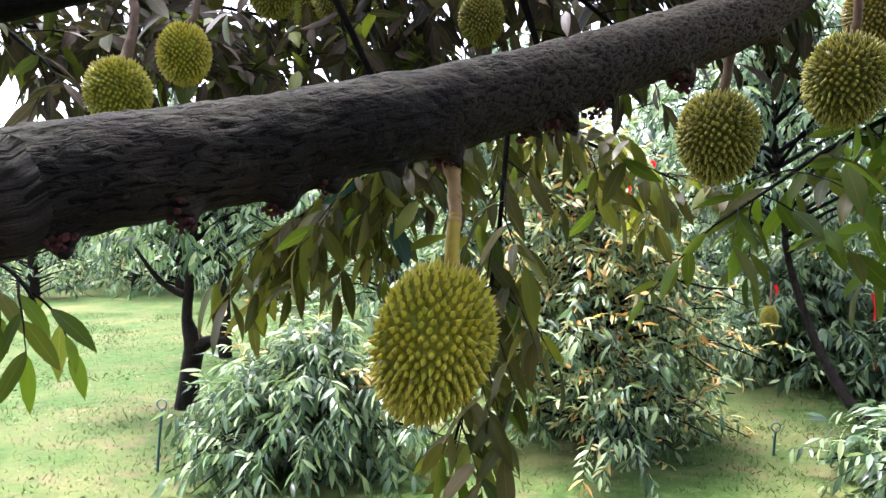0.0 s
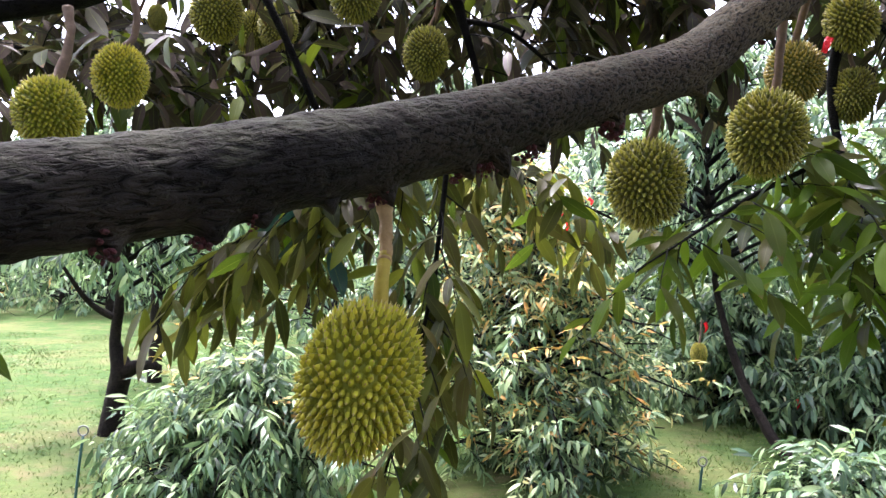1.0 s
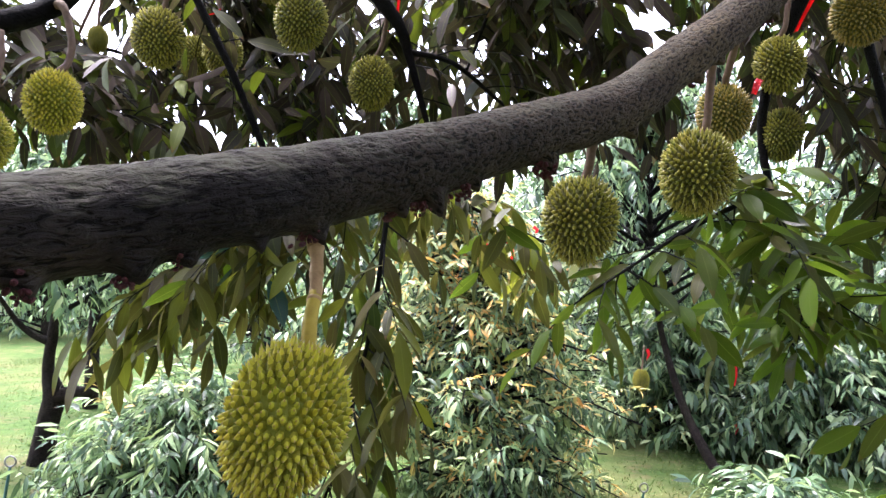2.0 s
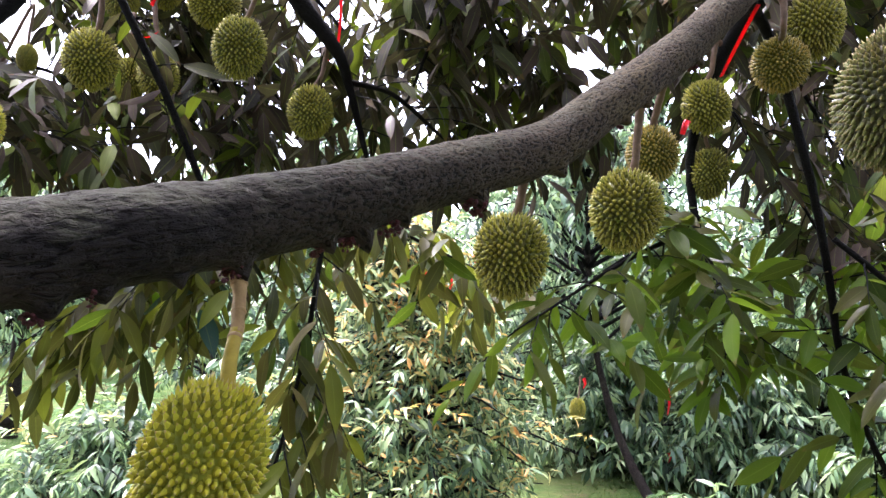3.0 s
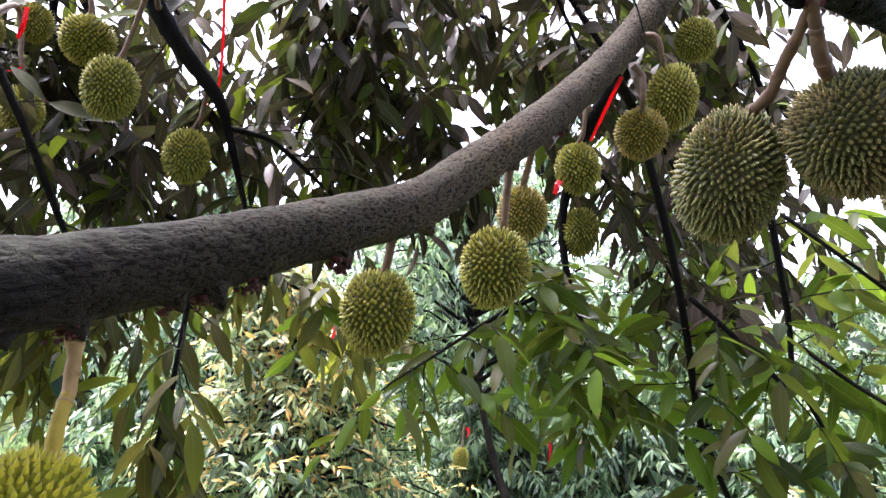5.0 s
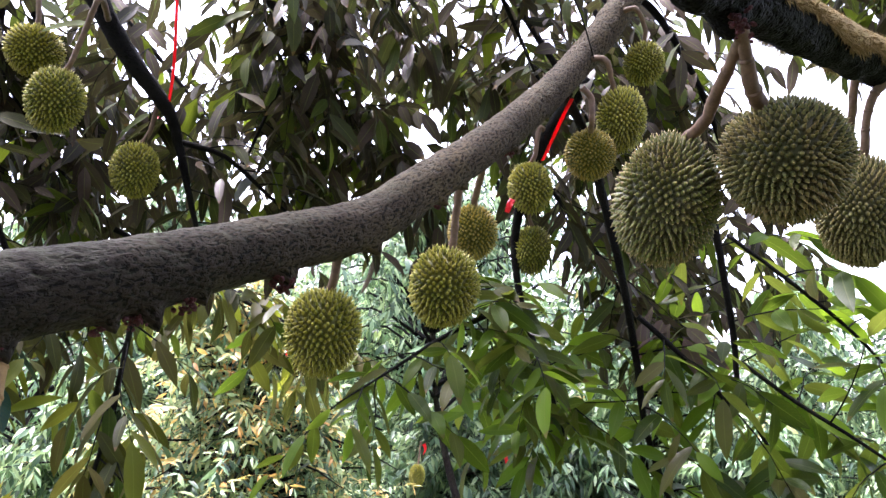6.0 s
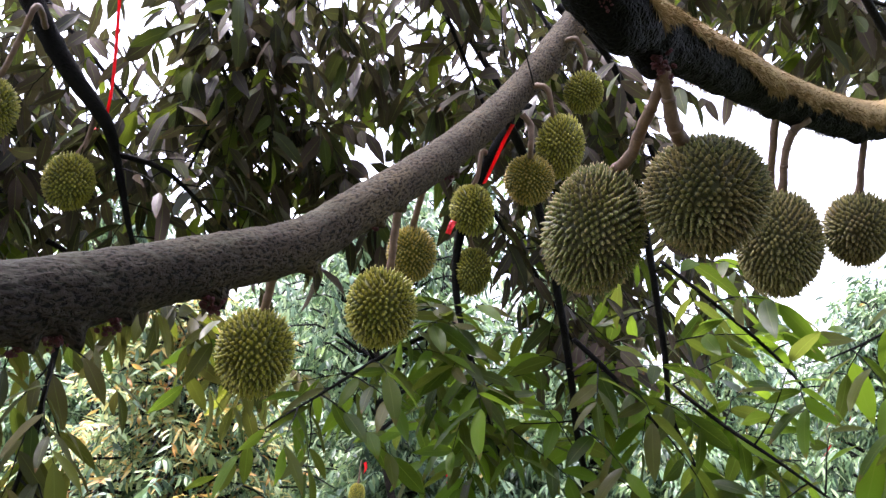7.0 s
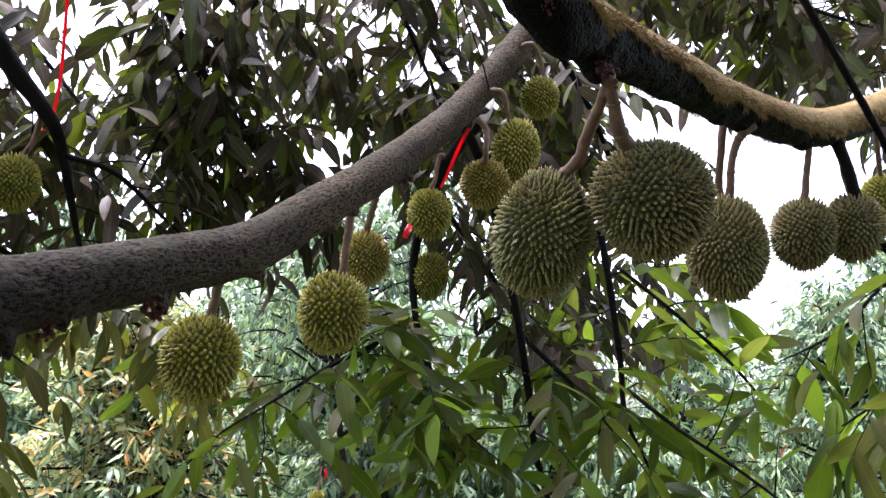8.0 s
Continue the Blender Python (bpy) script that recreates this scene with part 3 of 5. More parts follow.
# ---------------------------------------------------------------- orchard trees behind
def orchard_tree(name, trunk, crown_z, radius, limbs, seed, label, leaf=0.135, flush=0.0, stub=None, group="orchard trees", far=False):
    """trunk: rows x, y, z, radius from the ground up. The crown spreads from the trunk between crown_z[0] and crown_z[1]."""
    rng = np.random.default_rng(seed)
    thing = tagged(new(name), label, "tree" if name.endswith("tree") else "bush", group)
    base = np.array(trunk[0][:3])
    thing.location = base
    tp = spline([(*(np.array(p[:3]) - base), p[3]) for p in trunk], 0.12)
    part("trunk", mesh_from("trunk", *tube(tp, 14, 0.12, 9.0), mat_trunk), thing)
    for row in stub or ():
        sp = spline([(*(np.array(p[:3]) - base), p[3]) for p in row], 0.06)
        part("bough", mesh_from("bough", *tube(sp, 10, 0.15, 14.0), mat_trunk), thing)
    z0, z1 = crown_z
    wood, feet, ways, high = [], [], [], []
    per = 6 if far else 10
    for k in range(limbs):
        u = (k + 0.5) / limbs
        z = z0 + (z1 - z0) * u
        i = int(np.argmin(abs(tp[:, 2] - z * 0.9)))
        foot = tp[i, :3].copy()
        a = k * 2.39996 + rng.normal(0, 0.25)
        reach = radius * (0.55 + 0.45 * math.sin(math.pi * min(1.0, u * 0.85 + 0.2))) * (1.05 - 0.72 * u**1.6) * rng.uniform(0.7, 1.15)
        out = np.array((math.cos(a), math.sin(a), 0))
        end = foot + out * reach
        end[2] = z + rng.normal(0, 0.08)
        mid = foot + out * reach * 0.5
        mid[2] = max(foot[2], z) + 0.12 * reach
        limb = spline([(*foot, 0.012 + 0.008 * radius), (*mid, 0.010), (*end, 0.004)], 0.2)
        wood.append(tube(limb, 4, cap=False))
        for j in range(per):
            feet.append(limb[int(rng.uniform(0.3, 1.0) * (len(limb) - 1)), :3])
            ways.append(out * 0.5 + rng.normal(0, 0.65, 3) + np.array((0, 0, 0.1)))
            high.append(0.35 + 0.9 * u + 0.5 * np.linalg.norm(feet[-1][:2] - foot[:2]) / radius)
    lines = twig_lines(feet, ways, rng.uniform(0.22, 0.5, len(feet)) * min(1.0, 0.5 + radius * 0.5), 1.0, rng, 4)
    if not far:
        wood.append(twig_tubes(lines, 0.003, 3))
    v, f = joined(wood)
    part("branchwork", mesh_from("branchwork", v, f, mat_twig), thing, kind="stuff")
    P, D, S, who = twig_leaves(lines, rng, leaf, 0.055 if far else 0.027, 0.75, 0.6)
    P[:, 2] = np.maximum(P[:, 2], 0.10)
    bright = rng.uniform(size=len(feet)) < flush * np.array(high)
    Y = [bright[who]]
    young = np.concatenate(Y) & (rng.uniform(size=len(P)) < 0.85)
    shape = LEAF_FAR if far or base[1] > 7.2 else LEAF_MID
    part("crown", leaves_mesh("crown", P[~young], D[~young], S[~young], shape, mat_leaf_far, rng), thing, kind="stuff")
    if young.any():
        part("new_growth", leaves_mesh("new_growth", P[young], D[young] + np.array((0, 0, 0.5)), S[young] * 0.85, shape, mat_leaf_flush, rng), thing, "yellow and orange young leaves", "stuff")
    return thing


def upright(x, y, top, r, lean=(0.0, 0.0)):
    return [(x, y, -0.08, r * 1.25), (x + lean[0] * 0.3, y + lean[1] * 0.3, top * 0.35, r), (x + lean[0] * 0.7, y + lean[1] * 0.7, top * 0.7, r * 0.7), (x + lean[0], y + lean[1], top, r * 0.3)]


# the tree with the forked, cut-back trunk on the grass
orchard_tree("durian_tree", [(-2.334, 6.659, -0.069, 0.12), (-2.31, 6.667, 0.264, 0.088), (-2.262, 6.675, 0.52, 0.092), (-2.268, 6.676, 0.62, 0.085), (-2.325, 6.682, 0.80, 0.05), (-2.297, 6.69, 1.134, 0.046), (-2.248, 6.706, 1.749, 0.03), (-2.22, 6.718, 2.21, 0.02)],
             (1.5, 2.7), 1.5, 34, 21, "small durian tree with forked brown trunk standing on the grass",
             stub=[[(-2.254, 6.675, 0.545, 0.085), (-2.085, 6.626, 0.613, 0.05), (-1.933, 6.576, 0.61, 0.04)], [(-2.319, 6.687, 1.006, 0.035), (-2.482, 6.689, 1.084, 0.03), (-2.605, 6.642, 1.216, 0.022), (-2.746, 6.598, 1.447, 0.014)]])
# low bushy growth in front of it
orchard_tree("durian_bush", upright(*(-0.92, 5.10), 0.85, 0.03), (0.08, 0.90), 1.0, 66, 22, "low bushy durian sapling with glossy drooping leaves", flush=0.1, leaf=0.118)
# the tree that flushes yellow and orange
orchard_tree("durian_tree", upright(*(1.25, 5.60), 2.3, 0.07, (-0.30, 0)), (0.08, 2.40), 1.22, 126, 23, "young durian tree with yellow and orange new leaves", flush=0.75, leaf=0.112)
# the dark leaning trunk to the side of it
orchard_tree("durian_tree", [(3.523, 5.756, -0.14, 0.065), (3.479, 5.91, -0.016, 0.055), (3.385, 6.114, 0.133, 0.047), (3.357, 6.574, 0.506, 0.04), (3.312, 6.886, 0.985, 0.034), (3.234, 7, 1.512, 0.03), (3.143, 7.024, 2.423, 0.034), (3.093, 7.042, 3.119, 0.025)],
             (1.7, 3.9), 1.9, 60, 24, "durian tree with a dark leaning trunk and dense crown")
orchard_tree("durian_tree", upright(*(4.30, 10.30), 3.9, 0.10), (0.12, 4.3), 1.9, 96, 29, "dense dark green durian tree in the orchard row")
orchard_tree("durian_bush", upright(*(2.98, 4.50), 0.34, 0.03), (0.06, 0.36), 0.65, 30, 25, "low durian bush with pale green drooping leaves")
orchard_tree("durian_tree", upright(*(-2.79, 9.40), 2.6, 0.07), (1.2, 2.9), 1.5, 34, 26, "durian tree with a straight dark trunk", far=True)
orchard_tree("durian_tree", upright(*(0.78, 8.80), 3.6, 0.10), (0.12, 3.9), 1.6, 84, 27, "dense durian tree behind the flushing tree")
orchard_tree("durian_tree", upright(*(8.25, 4.82), 3.0, 0.10), (0.6, 3.2), 1.7, 64, 28, "durian tree with light crown and red tying ribbons")
orchard_tree("durian_tree", upright(*(6.04, 10.96), 6.2, 0.16), (0.6, 7.0), 2.4, 110, 30, "tall pale green tree rising behind the orchard", far=True, leaf=0.2)
orchard_tree("durian_tree", upright(*(4.13, 8.83), 2.2, 0.08), (0.1, 2.3), 1.3, 60, 31, "dense durian tree with branches down to the grass")
orchard_tree("durian_tree", upright(*(5.73, 6.79), 2.6, 0.08), (0.1, 2.8), 1.4, 64, 32, "dense durian tree with branches down to the grass")
for k, (tx, ty) in enumerate(((3.76, 7.65), (5.25, 7.43), (4.78, 6.86), (6.09, 5.64), (1.51, 9.28), (0.23, 8.33))):
    orchard_tree("durian_bush", upright(tx, ty, 1.2 + 0.1 * (k % 3), 0.04), (0.08, 1.35 + 0.15 * (k % 2)), 1.2, 48, 70 + k, "low bushy durian tree with drooping glossy leaves", leaf=0.16, flush=0.06)
# entries with negative y stand unseen behind the camera, added to block light
FAR_TREES = ((-9.97, 18.00, 1.0), (-11.86, 15.00, 1.0), (-8.32, 20.00, 1.25), (-3.72, 16.00, 1.0), (-0.80, 12.50, 1.0), (1.98, 12.00, 1.0), (4.74, 12.00, 1.0), (7.13, 8.80, 1.0), (6.87, 9.33, 1.0), (10.75, 8.81, 1.0), (11.62, 4.83, 1.0), (8.8, 7.4, 0.8), (7.7, 6.5, 0.7), (9.8, 6.0, 0.8), (12.5, 6.4, 1.25), (15.82, 9.33, 1.0), (4.61, 13.53, 1.0), (0.81, 19.00, 1.2), (5.32, 19.00, 1.2),
             (-13.5, 21.0, 1.3), (-6.6, 18.6, 1.2), (-5.0, 20.5, 1.1), (-1.9, 18.0, 1.15), (-9.0, 24.0, 1.5), (-12.0, 27.0, 1.6), (-16.5, 23.0, 1.3), (-10.8, 22.0, 1.1), (-7.0, 22.5, 1.1), (-3.4, 21.5, 1.1), (-14.0, 17.5, 1.1), (-4.6, -5.6, 1.3), (-1.6, -5.8, 1.3), (2.2, -5.4, 1.3), (5.2, -3.0, 1.2), (-7.0, -2.2, 1.3), (-4.6, -1.8, 1.1), (-2.0, -4.6, 1.2), (2.2, -4.0, 1.2), (0.6, -3.7, 1.0), (3.6, -2.8, 1.0), (-5.6, -0.6, 1.0), (5.6, -0.9, 1.0))
row_trees = []
for k, (tx, ty, size) in enumerate(FAR_TREES):
    if k < 5:
        row_trees.append(orchard_tree("durian_tree", upright(tx, ty, 3.6 + 0.2 * (k % 4), 0.11, (0.2 * (k % 3 - 1), 0)), (0.15, 3.9 + 0.25 * (k % 4)), 2.0, 80, 40 + k, "dense green durian tree in the orchard row", far=True, leaf=0.19, flush=0.05))
    else:
        copy_thing(row_trees[k % 5], pose(tx, ty, -0.08, 0, 0, 67 * k) @ Matrix.Diagonal((size, size, size, 1)))


# ---------------------------------------------------------------- the fruiting tree overhead
tree = tagged(new("durian_tree"), "old fruiting durian tree with mossy limbs and hanging leaves", "tree")
TRUNK = (-1.75, -0.25)
tree.location = (*TRUNK, 0)
DOWN, UP = (0, 0, -1), (0, 0, 1)


def local(rows):
    o = np.array((*TRUNK, 0))
    return [(*(np.array(r[:3]) - o), r[3]) for r in rows]


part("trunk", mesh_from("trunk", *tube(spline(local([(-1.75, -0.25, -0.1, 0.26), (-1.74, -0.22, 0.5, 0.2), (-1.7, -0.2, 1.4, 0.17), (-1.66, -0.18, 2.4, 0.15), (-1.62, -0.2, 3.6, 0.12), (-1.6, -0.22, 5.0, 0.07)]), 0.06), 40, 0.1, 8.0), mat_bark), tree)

MAIN = [(-1.68, -0.2, 1.35, 0.10), (-1.2, 0.35, 1.52, 0.082), (-0.545, 0.781, 1.628, 0.074), (-0.497, 0.831, 1.646, 0.07), (-0.344, 0.933, 1.687, 0.069), (-0.216, 1.003, 1.717, 0.0685), (-0.107, 1.054, 1.749, 0.0675), (0.004, 1.125, 1.782, 0.066), (0.206, 1.247, 1.856, 0.0625), (0.444, 1.4, 1.955, 0.0595),
        (0.60, 1.495, 2.019, 0.059), (0.70, 1.546, 2.079, 0.058), (0.799, 1.59, 2.162, 0.056), (0.962, 1.661, 2.289, 0.0545), (1.175, 1.773, 2.469, 0.053), (1.433, 1.907, 2.724, 0.052), (1.661, 1.976, 3.01, 0.055), (1.895, 2.047, 3.37, 0.05), (2.221, 2.167, 4.089, 0.035)]
main_path = spline(local(MAIN), 0.007)
SHARE = lambda p, path: int(np.argmin(np.linalg.norm(path[:, :3] - (np.array(p) - np.array((*TRUNK, 0))), axis=1))) / (len(path) - 1)
KNOTS = [((-0.33, 0.931, 1.626), 0.014, 0.016), ((-0.224, 1.002, 1.648), 0.013, 0.020), ((-0.163, 1.022, 1.672), 0.010, 0.014), ((-0.076, 1.063, 1.699), 0.010, 0.012), ((0.003, 1.124, 1.724), 0.014, 0.014), ((0.13, 1.205, 1.769), 0.012, 0.014), ((0.19, 1.235, 1.789), 0.020, 0.017), ((0.272, 1.286, 1.821), 0.010, 0.012), ((0.43, 1.388, 1.89), 0.016, 0.016),
         ((0.439, 1.415, 1.891), 0.010, 0.014), ((0.664, 1.523, 1.989), 0.012, 0.016), ((0.86, 1.624, 2.137), 0.010, 0.014), ((0.925, 1.649, 2.203), 0.008, 0.012), ((1.132, 1.756, 2.355), 0.012, 0.014), ((-0.448, 0.85, 1.603), 0.014, 0.016)]


def limb_uv(path, sides):
    """Metres along and around a limb, for every vertex of its tube; the seam lies on the far side."""
    run = np.concatenate([[0], np.cumsum(np.linalg.norm(np.diff(path[:, :3], axis=0), axis=1))])
    around = np.linspace(-0.5, 0.5, sides)[None] * (2 * math.pi * 0.06)
    uv = np.stack(np.broadcast_arrays(run[:, None], around), -1).reshape(-1, 2)
    return np.vstack([uv, uv[:1], uv[-1:]])


limb = part("limb", mesh_from("limb", *tube(main_path, 96, 0.05, 22.0, knots=[(SHARE(p, main_path), (0.1, -0.35, -1), h * 2.0, s * 0.68) for p, h, s in KNOTS], ridges=0.06, warts=0.0025), mat_limb, uvs=limb_uv(main_path, 96)), tree, "thick dark brown limb with rough cracked bark and pale top")

MOSSY = [(-1.64, -0.2, 2.75, 0.09), (-1.1, 0.05, 2.85, 0.065), (-0.3, 0.32, 2.75, 0.055), (0.2, 0.5, 2.55, 0.052), (0.754, 0.624, 2.28, 0.047), (0.914, 0.704, 2.3, 0.0465), (1.194, 0.801, 2.349, 0.045), (1.477, 0.886, 2.389, 0.044), (1.774, 0.941, 2.43, 0.046), (1.967, 0.958, 2.48, 0.046), (2.21, 0.943, 2.594, 0.044), (2.662, 0.912, 2.852, 0.04), (3.462, 0.811, 3.296, 0.03)]
moss_path = spline(local(MOSSY), 0.008)
MKNOTS = [((0.954, 0.705, 2.248), 0.030, 0.016), ((0.805, 0.663, 2.245), 0.012, 0.018), ((1.203, 0.81, 2.292), 0.010, 0.018), ((1.433, 0.867, 2.331), 0.010, 0.014), ((1.538, 0.885, 2.349), 0.010, 0.013), ((1.84, 0.934, 2.394), 0.010, 0.014)]
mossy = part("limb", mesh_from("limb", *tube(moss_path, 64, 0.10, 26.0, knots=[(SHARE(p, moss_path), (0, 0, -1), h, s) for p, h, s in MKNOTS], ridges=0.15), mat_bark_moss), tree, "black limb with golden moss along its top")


def moss_coat(path, start, n, seed):
    """A lumpy coat over the upper side of a limb with short hairs on it, ragged along its lower edges."""
    rng = np.random.default_rng(seed)
    t, A, B = frames_along(path)
    side = np.cross(t, UP)
    side /= np.linalg.norm(side, axis=1)[:, None]
    top = np.cross(side, t)
    first = int(start * len(path))
    thin, full = SHARE((0.773, 0.636, 2.283), path), SHARE((1.194, 0.801, 2.349), path)

    def edge(k, s):
        q = Vector(path[k, :3])
        return 1.2 + 0.7 * min(1.0, max(0.0, (k / (len(path) - 1) - thin) / (full - thin))) + 0.55 * noise.noise(q * 7.0 + Vector((s * 9.0, 0, 0))) + 0.35 * noise.noise(q * 31.0 + Vector((s * 5.0, 2, 0)))

    lim = np.array([(edge(k, 0), edge(k, 1)) for k in range(len(path))])
    cols = 29
    rows = np.arange(first, len(path))
    u = np.linspace(0, 1, cols)
    ang = -lim[rows, 0:1] + (lim[rows, 0:1] + lim[rows, 1:2]) * u[None]
    out = top[rows][:, None] * np.cos(ang)[..., None] + side[rows][:, None] * np.sin(ang)[..., None]
    thick = 0.0045 * np.sin(np.pi * np.clip(u, 0.0, 1.0)) ** 0.5 - 0.0015
    rough = rng.uniform(0, 0.0025, ang.shape)
    v = path[rows, None, :3] + out * (path[rows, None, 3:4] * 1.03 + (thick[None] + rough)[..., None])
    idx = np.arange(len(rows) * cols).reshape(len(rows), cols)
    quads = np.stack([idx[:-1, :-1], idx[1:, :-1], idx[1:, 1:], idx[:-1, 1:]], -1).reshape(-1, 4)
    i = rng.integers(first, len(path) - 2, n)
    w = rng.uniform(-1, 1, n)
    w = np.sign(w) * np.abs(w) ** 0.75
    a = np.where(w < 0, w * lim[i, 0], w * lim[i, 1]) * 1.03
    o = top[i] * np.cos(a)[:, None] + side[i] * np.sin(a)[:, None]
    pos = path[i, :3] + o * (path[i, 3] * 1.04)[:, None]
    d = o * 0.6 + np.array((0, 0, -1.0)) * np.abs(np.sin(a))[:, None] + rng.normal(0, 0.4, (n, 3))
    size = rng.uniform(0.004, 0.011, n) * (1 + 0.9 * np.abs(w) ** 4)
    X, Y, Z = leaf_axes(d, rng, 1.5, (0.2, 0.9, 0.1))
    h = np.array([(-0.09, 0, 0), (0.09, 0, 0), (0, 1, 0.1)])
    hv = pos[:, None] + (X[:, None] * h[None, :, 0:1] + Y[:, None] * h[None, :, 1:2] + Z[:, None] * h[None, :, 2:3]) * size[:, None, None]
    tris = np.array([[0, 1, 2]]) + (np.arange(n) * 3)[:, None]
    vv, ff = joined([(v.reshape(-1, 3), [quads]), (hv.reshape(-1, 3), [tris])])
    return mesh_from("moss", vv, ff, mat_moss)


part("moss", moss_coat(moss_path, 0.33, 90000, 5), mossy, "golden brown moss", "stuff")


def bud_cluster(parent, place, seed, size=0.011):
    """A knot of old flower scars: a warty lump of small scales."""
    rng = np.random.default_rng(seed)
    bm = bmesh.new()
    for k in range(34):
        o = Vector(rng.normal(0, 0.42, 3)) * size
        r = size * rng.uniform(0.10, 0.30)
        m = Matrix.Translation(o) @ Euler(rng.uniform(0, 3, 3)).to_matrix().to_4x4() @ Matrix.Diagonal((r, r * 0.75, r * 1.3, 1))
        bmesh.ops.create_icosphere(bm, subdivisions=1, radius=1, matrix=m)
    me = bpy.data.meshes.new("flower_scar")
    bm.to_mesh(me)
    bm.free()
    me.materials.append(mat_bud)
    ob = part("flower_scar", me, parent)
    ob.location = np.array(place) - np.array((*TRUNK, 0))


for k, (p, s) in enumerate((((0.44, 1.368, 1.882), 0.018), ((0.263, 1.256, 1.817), 0.014), ((0.128, 1.185, 1.773), 0.015), ((0.002, 1.103, 1.713), 0.013), ((-0.158, 1.002, 1.676), 0.012), ((-0.22, 0.981, 1.642), 0.013), ((-0.321, 0.911, 1.626), 0.013), ((-0.431, 0.83, 1.6), 0.012), ((0.181, 1.205, 1.78), 0.012), ((0.858, 1.613, 2.163), 0.016), ((1.125, 1.738, 2.369), 0.014))):
    bud_cluster(limb, (p[0], p[1], p[2] - 0.013), 60 + k, s * 1.5)
for k, (p, s) in enumerate((((0.928, 0.677, 2.234), 0.02), ((0.824, 0.63, 2.235), 0.012), ((0.753, 0.598, 2.245), 0.011))):
    bud_cluster(mossy, p, 80 + k, s)

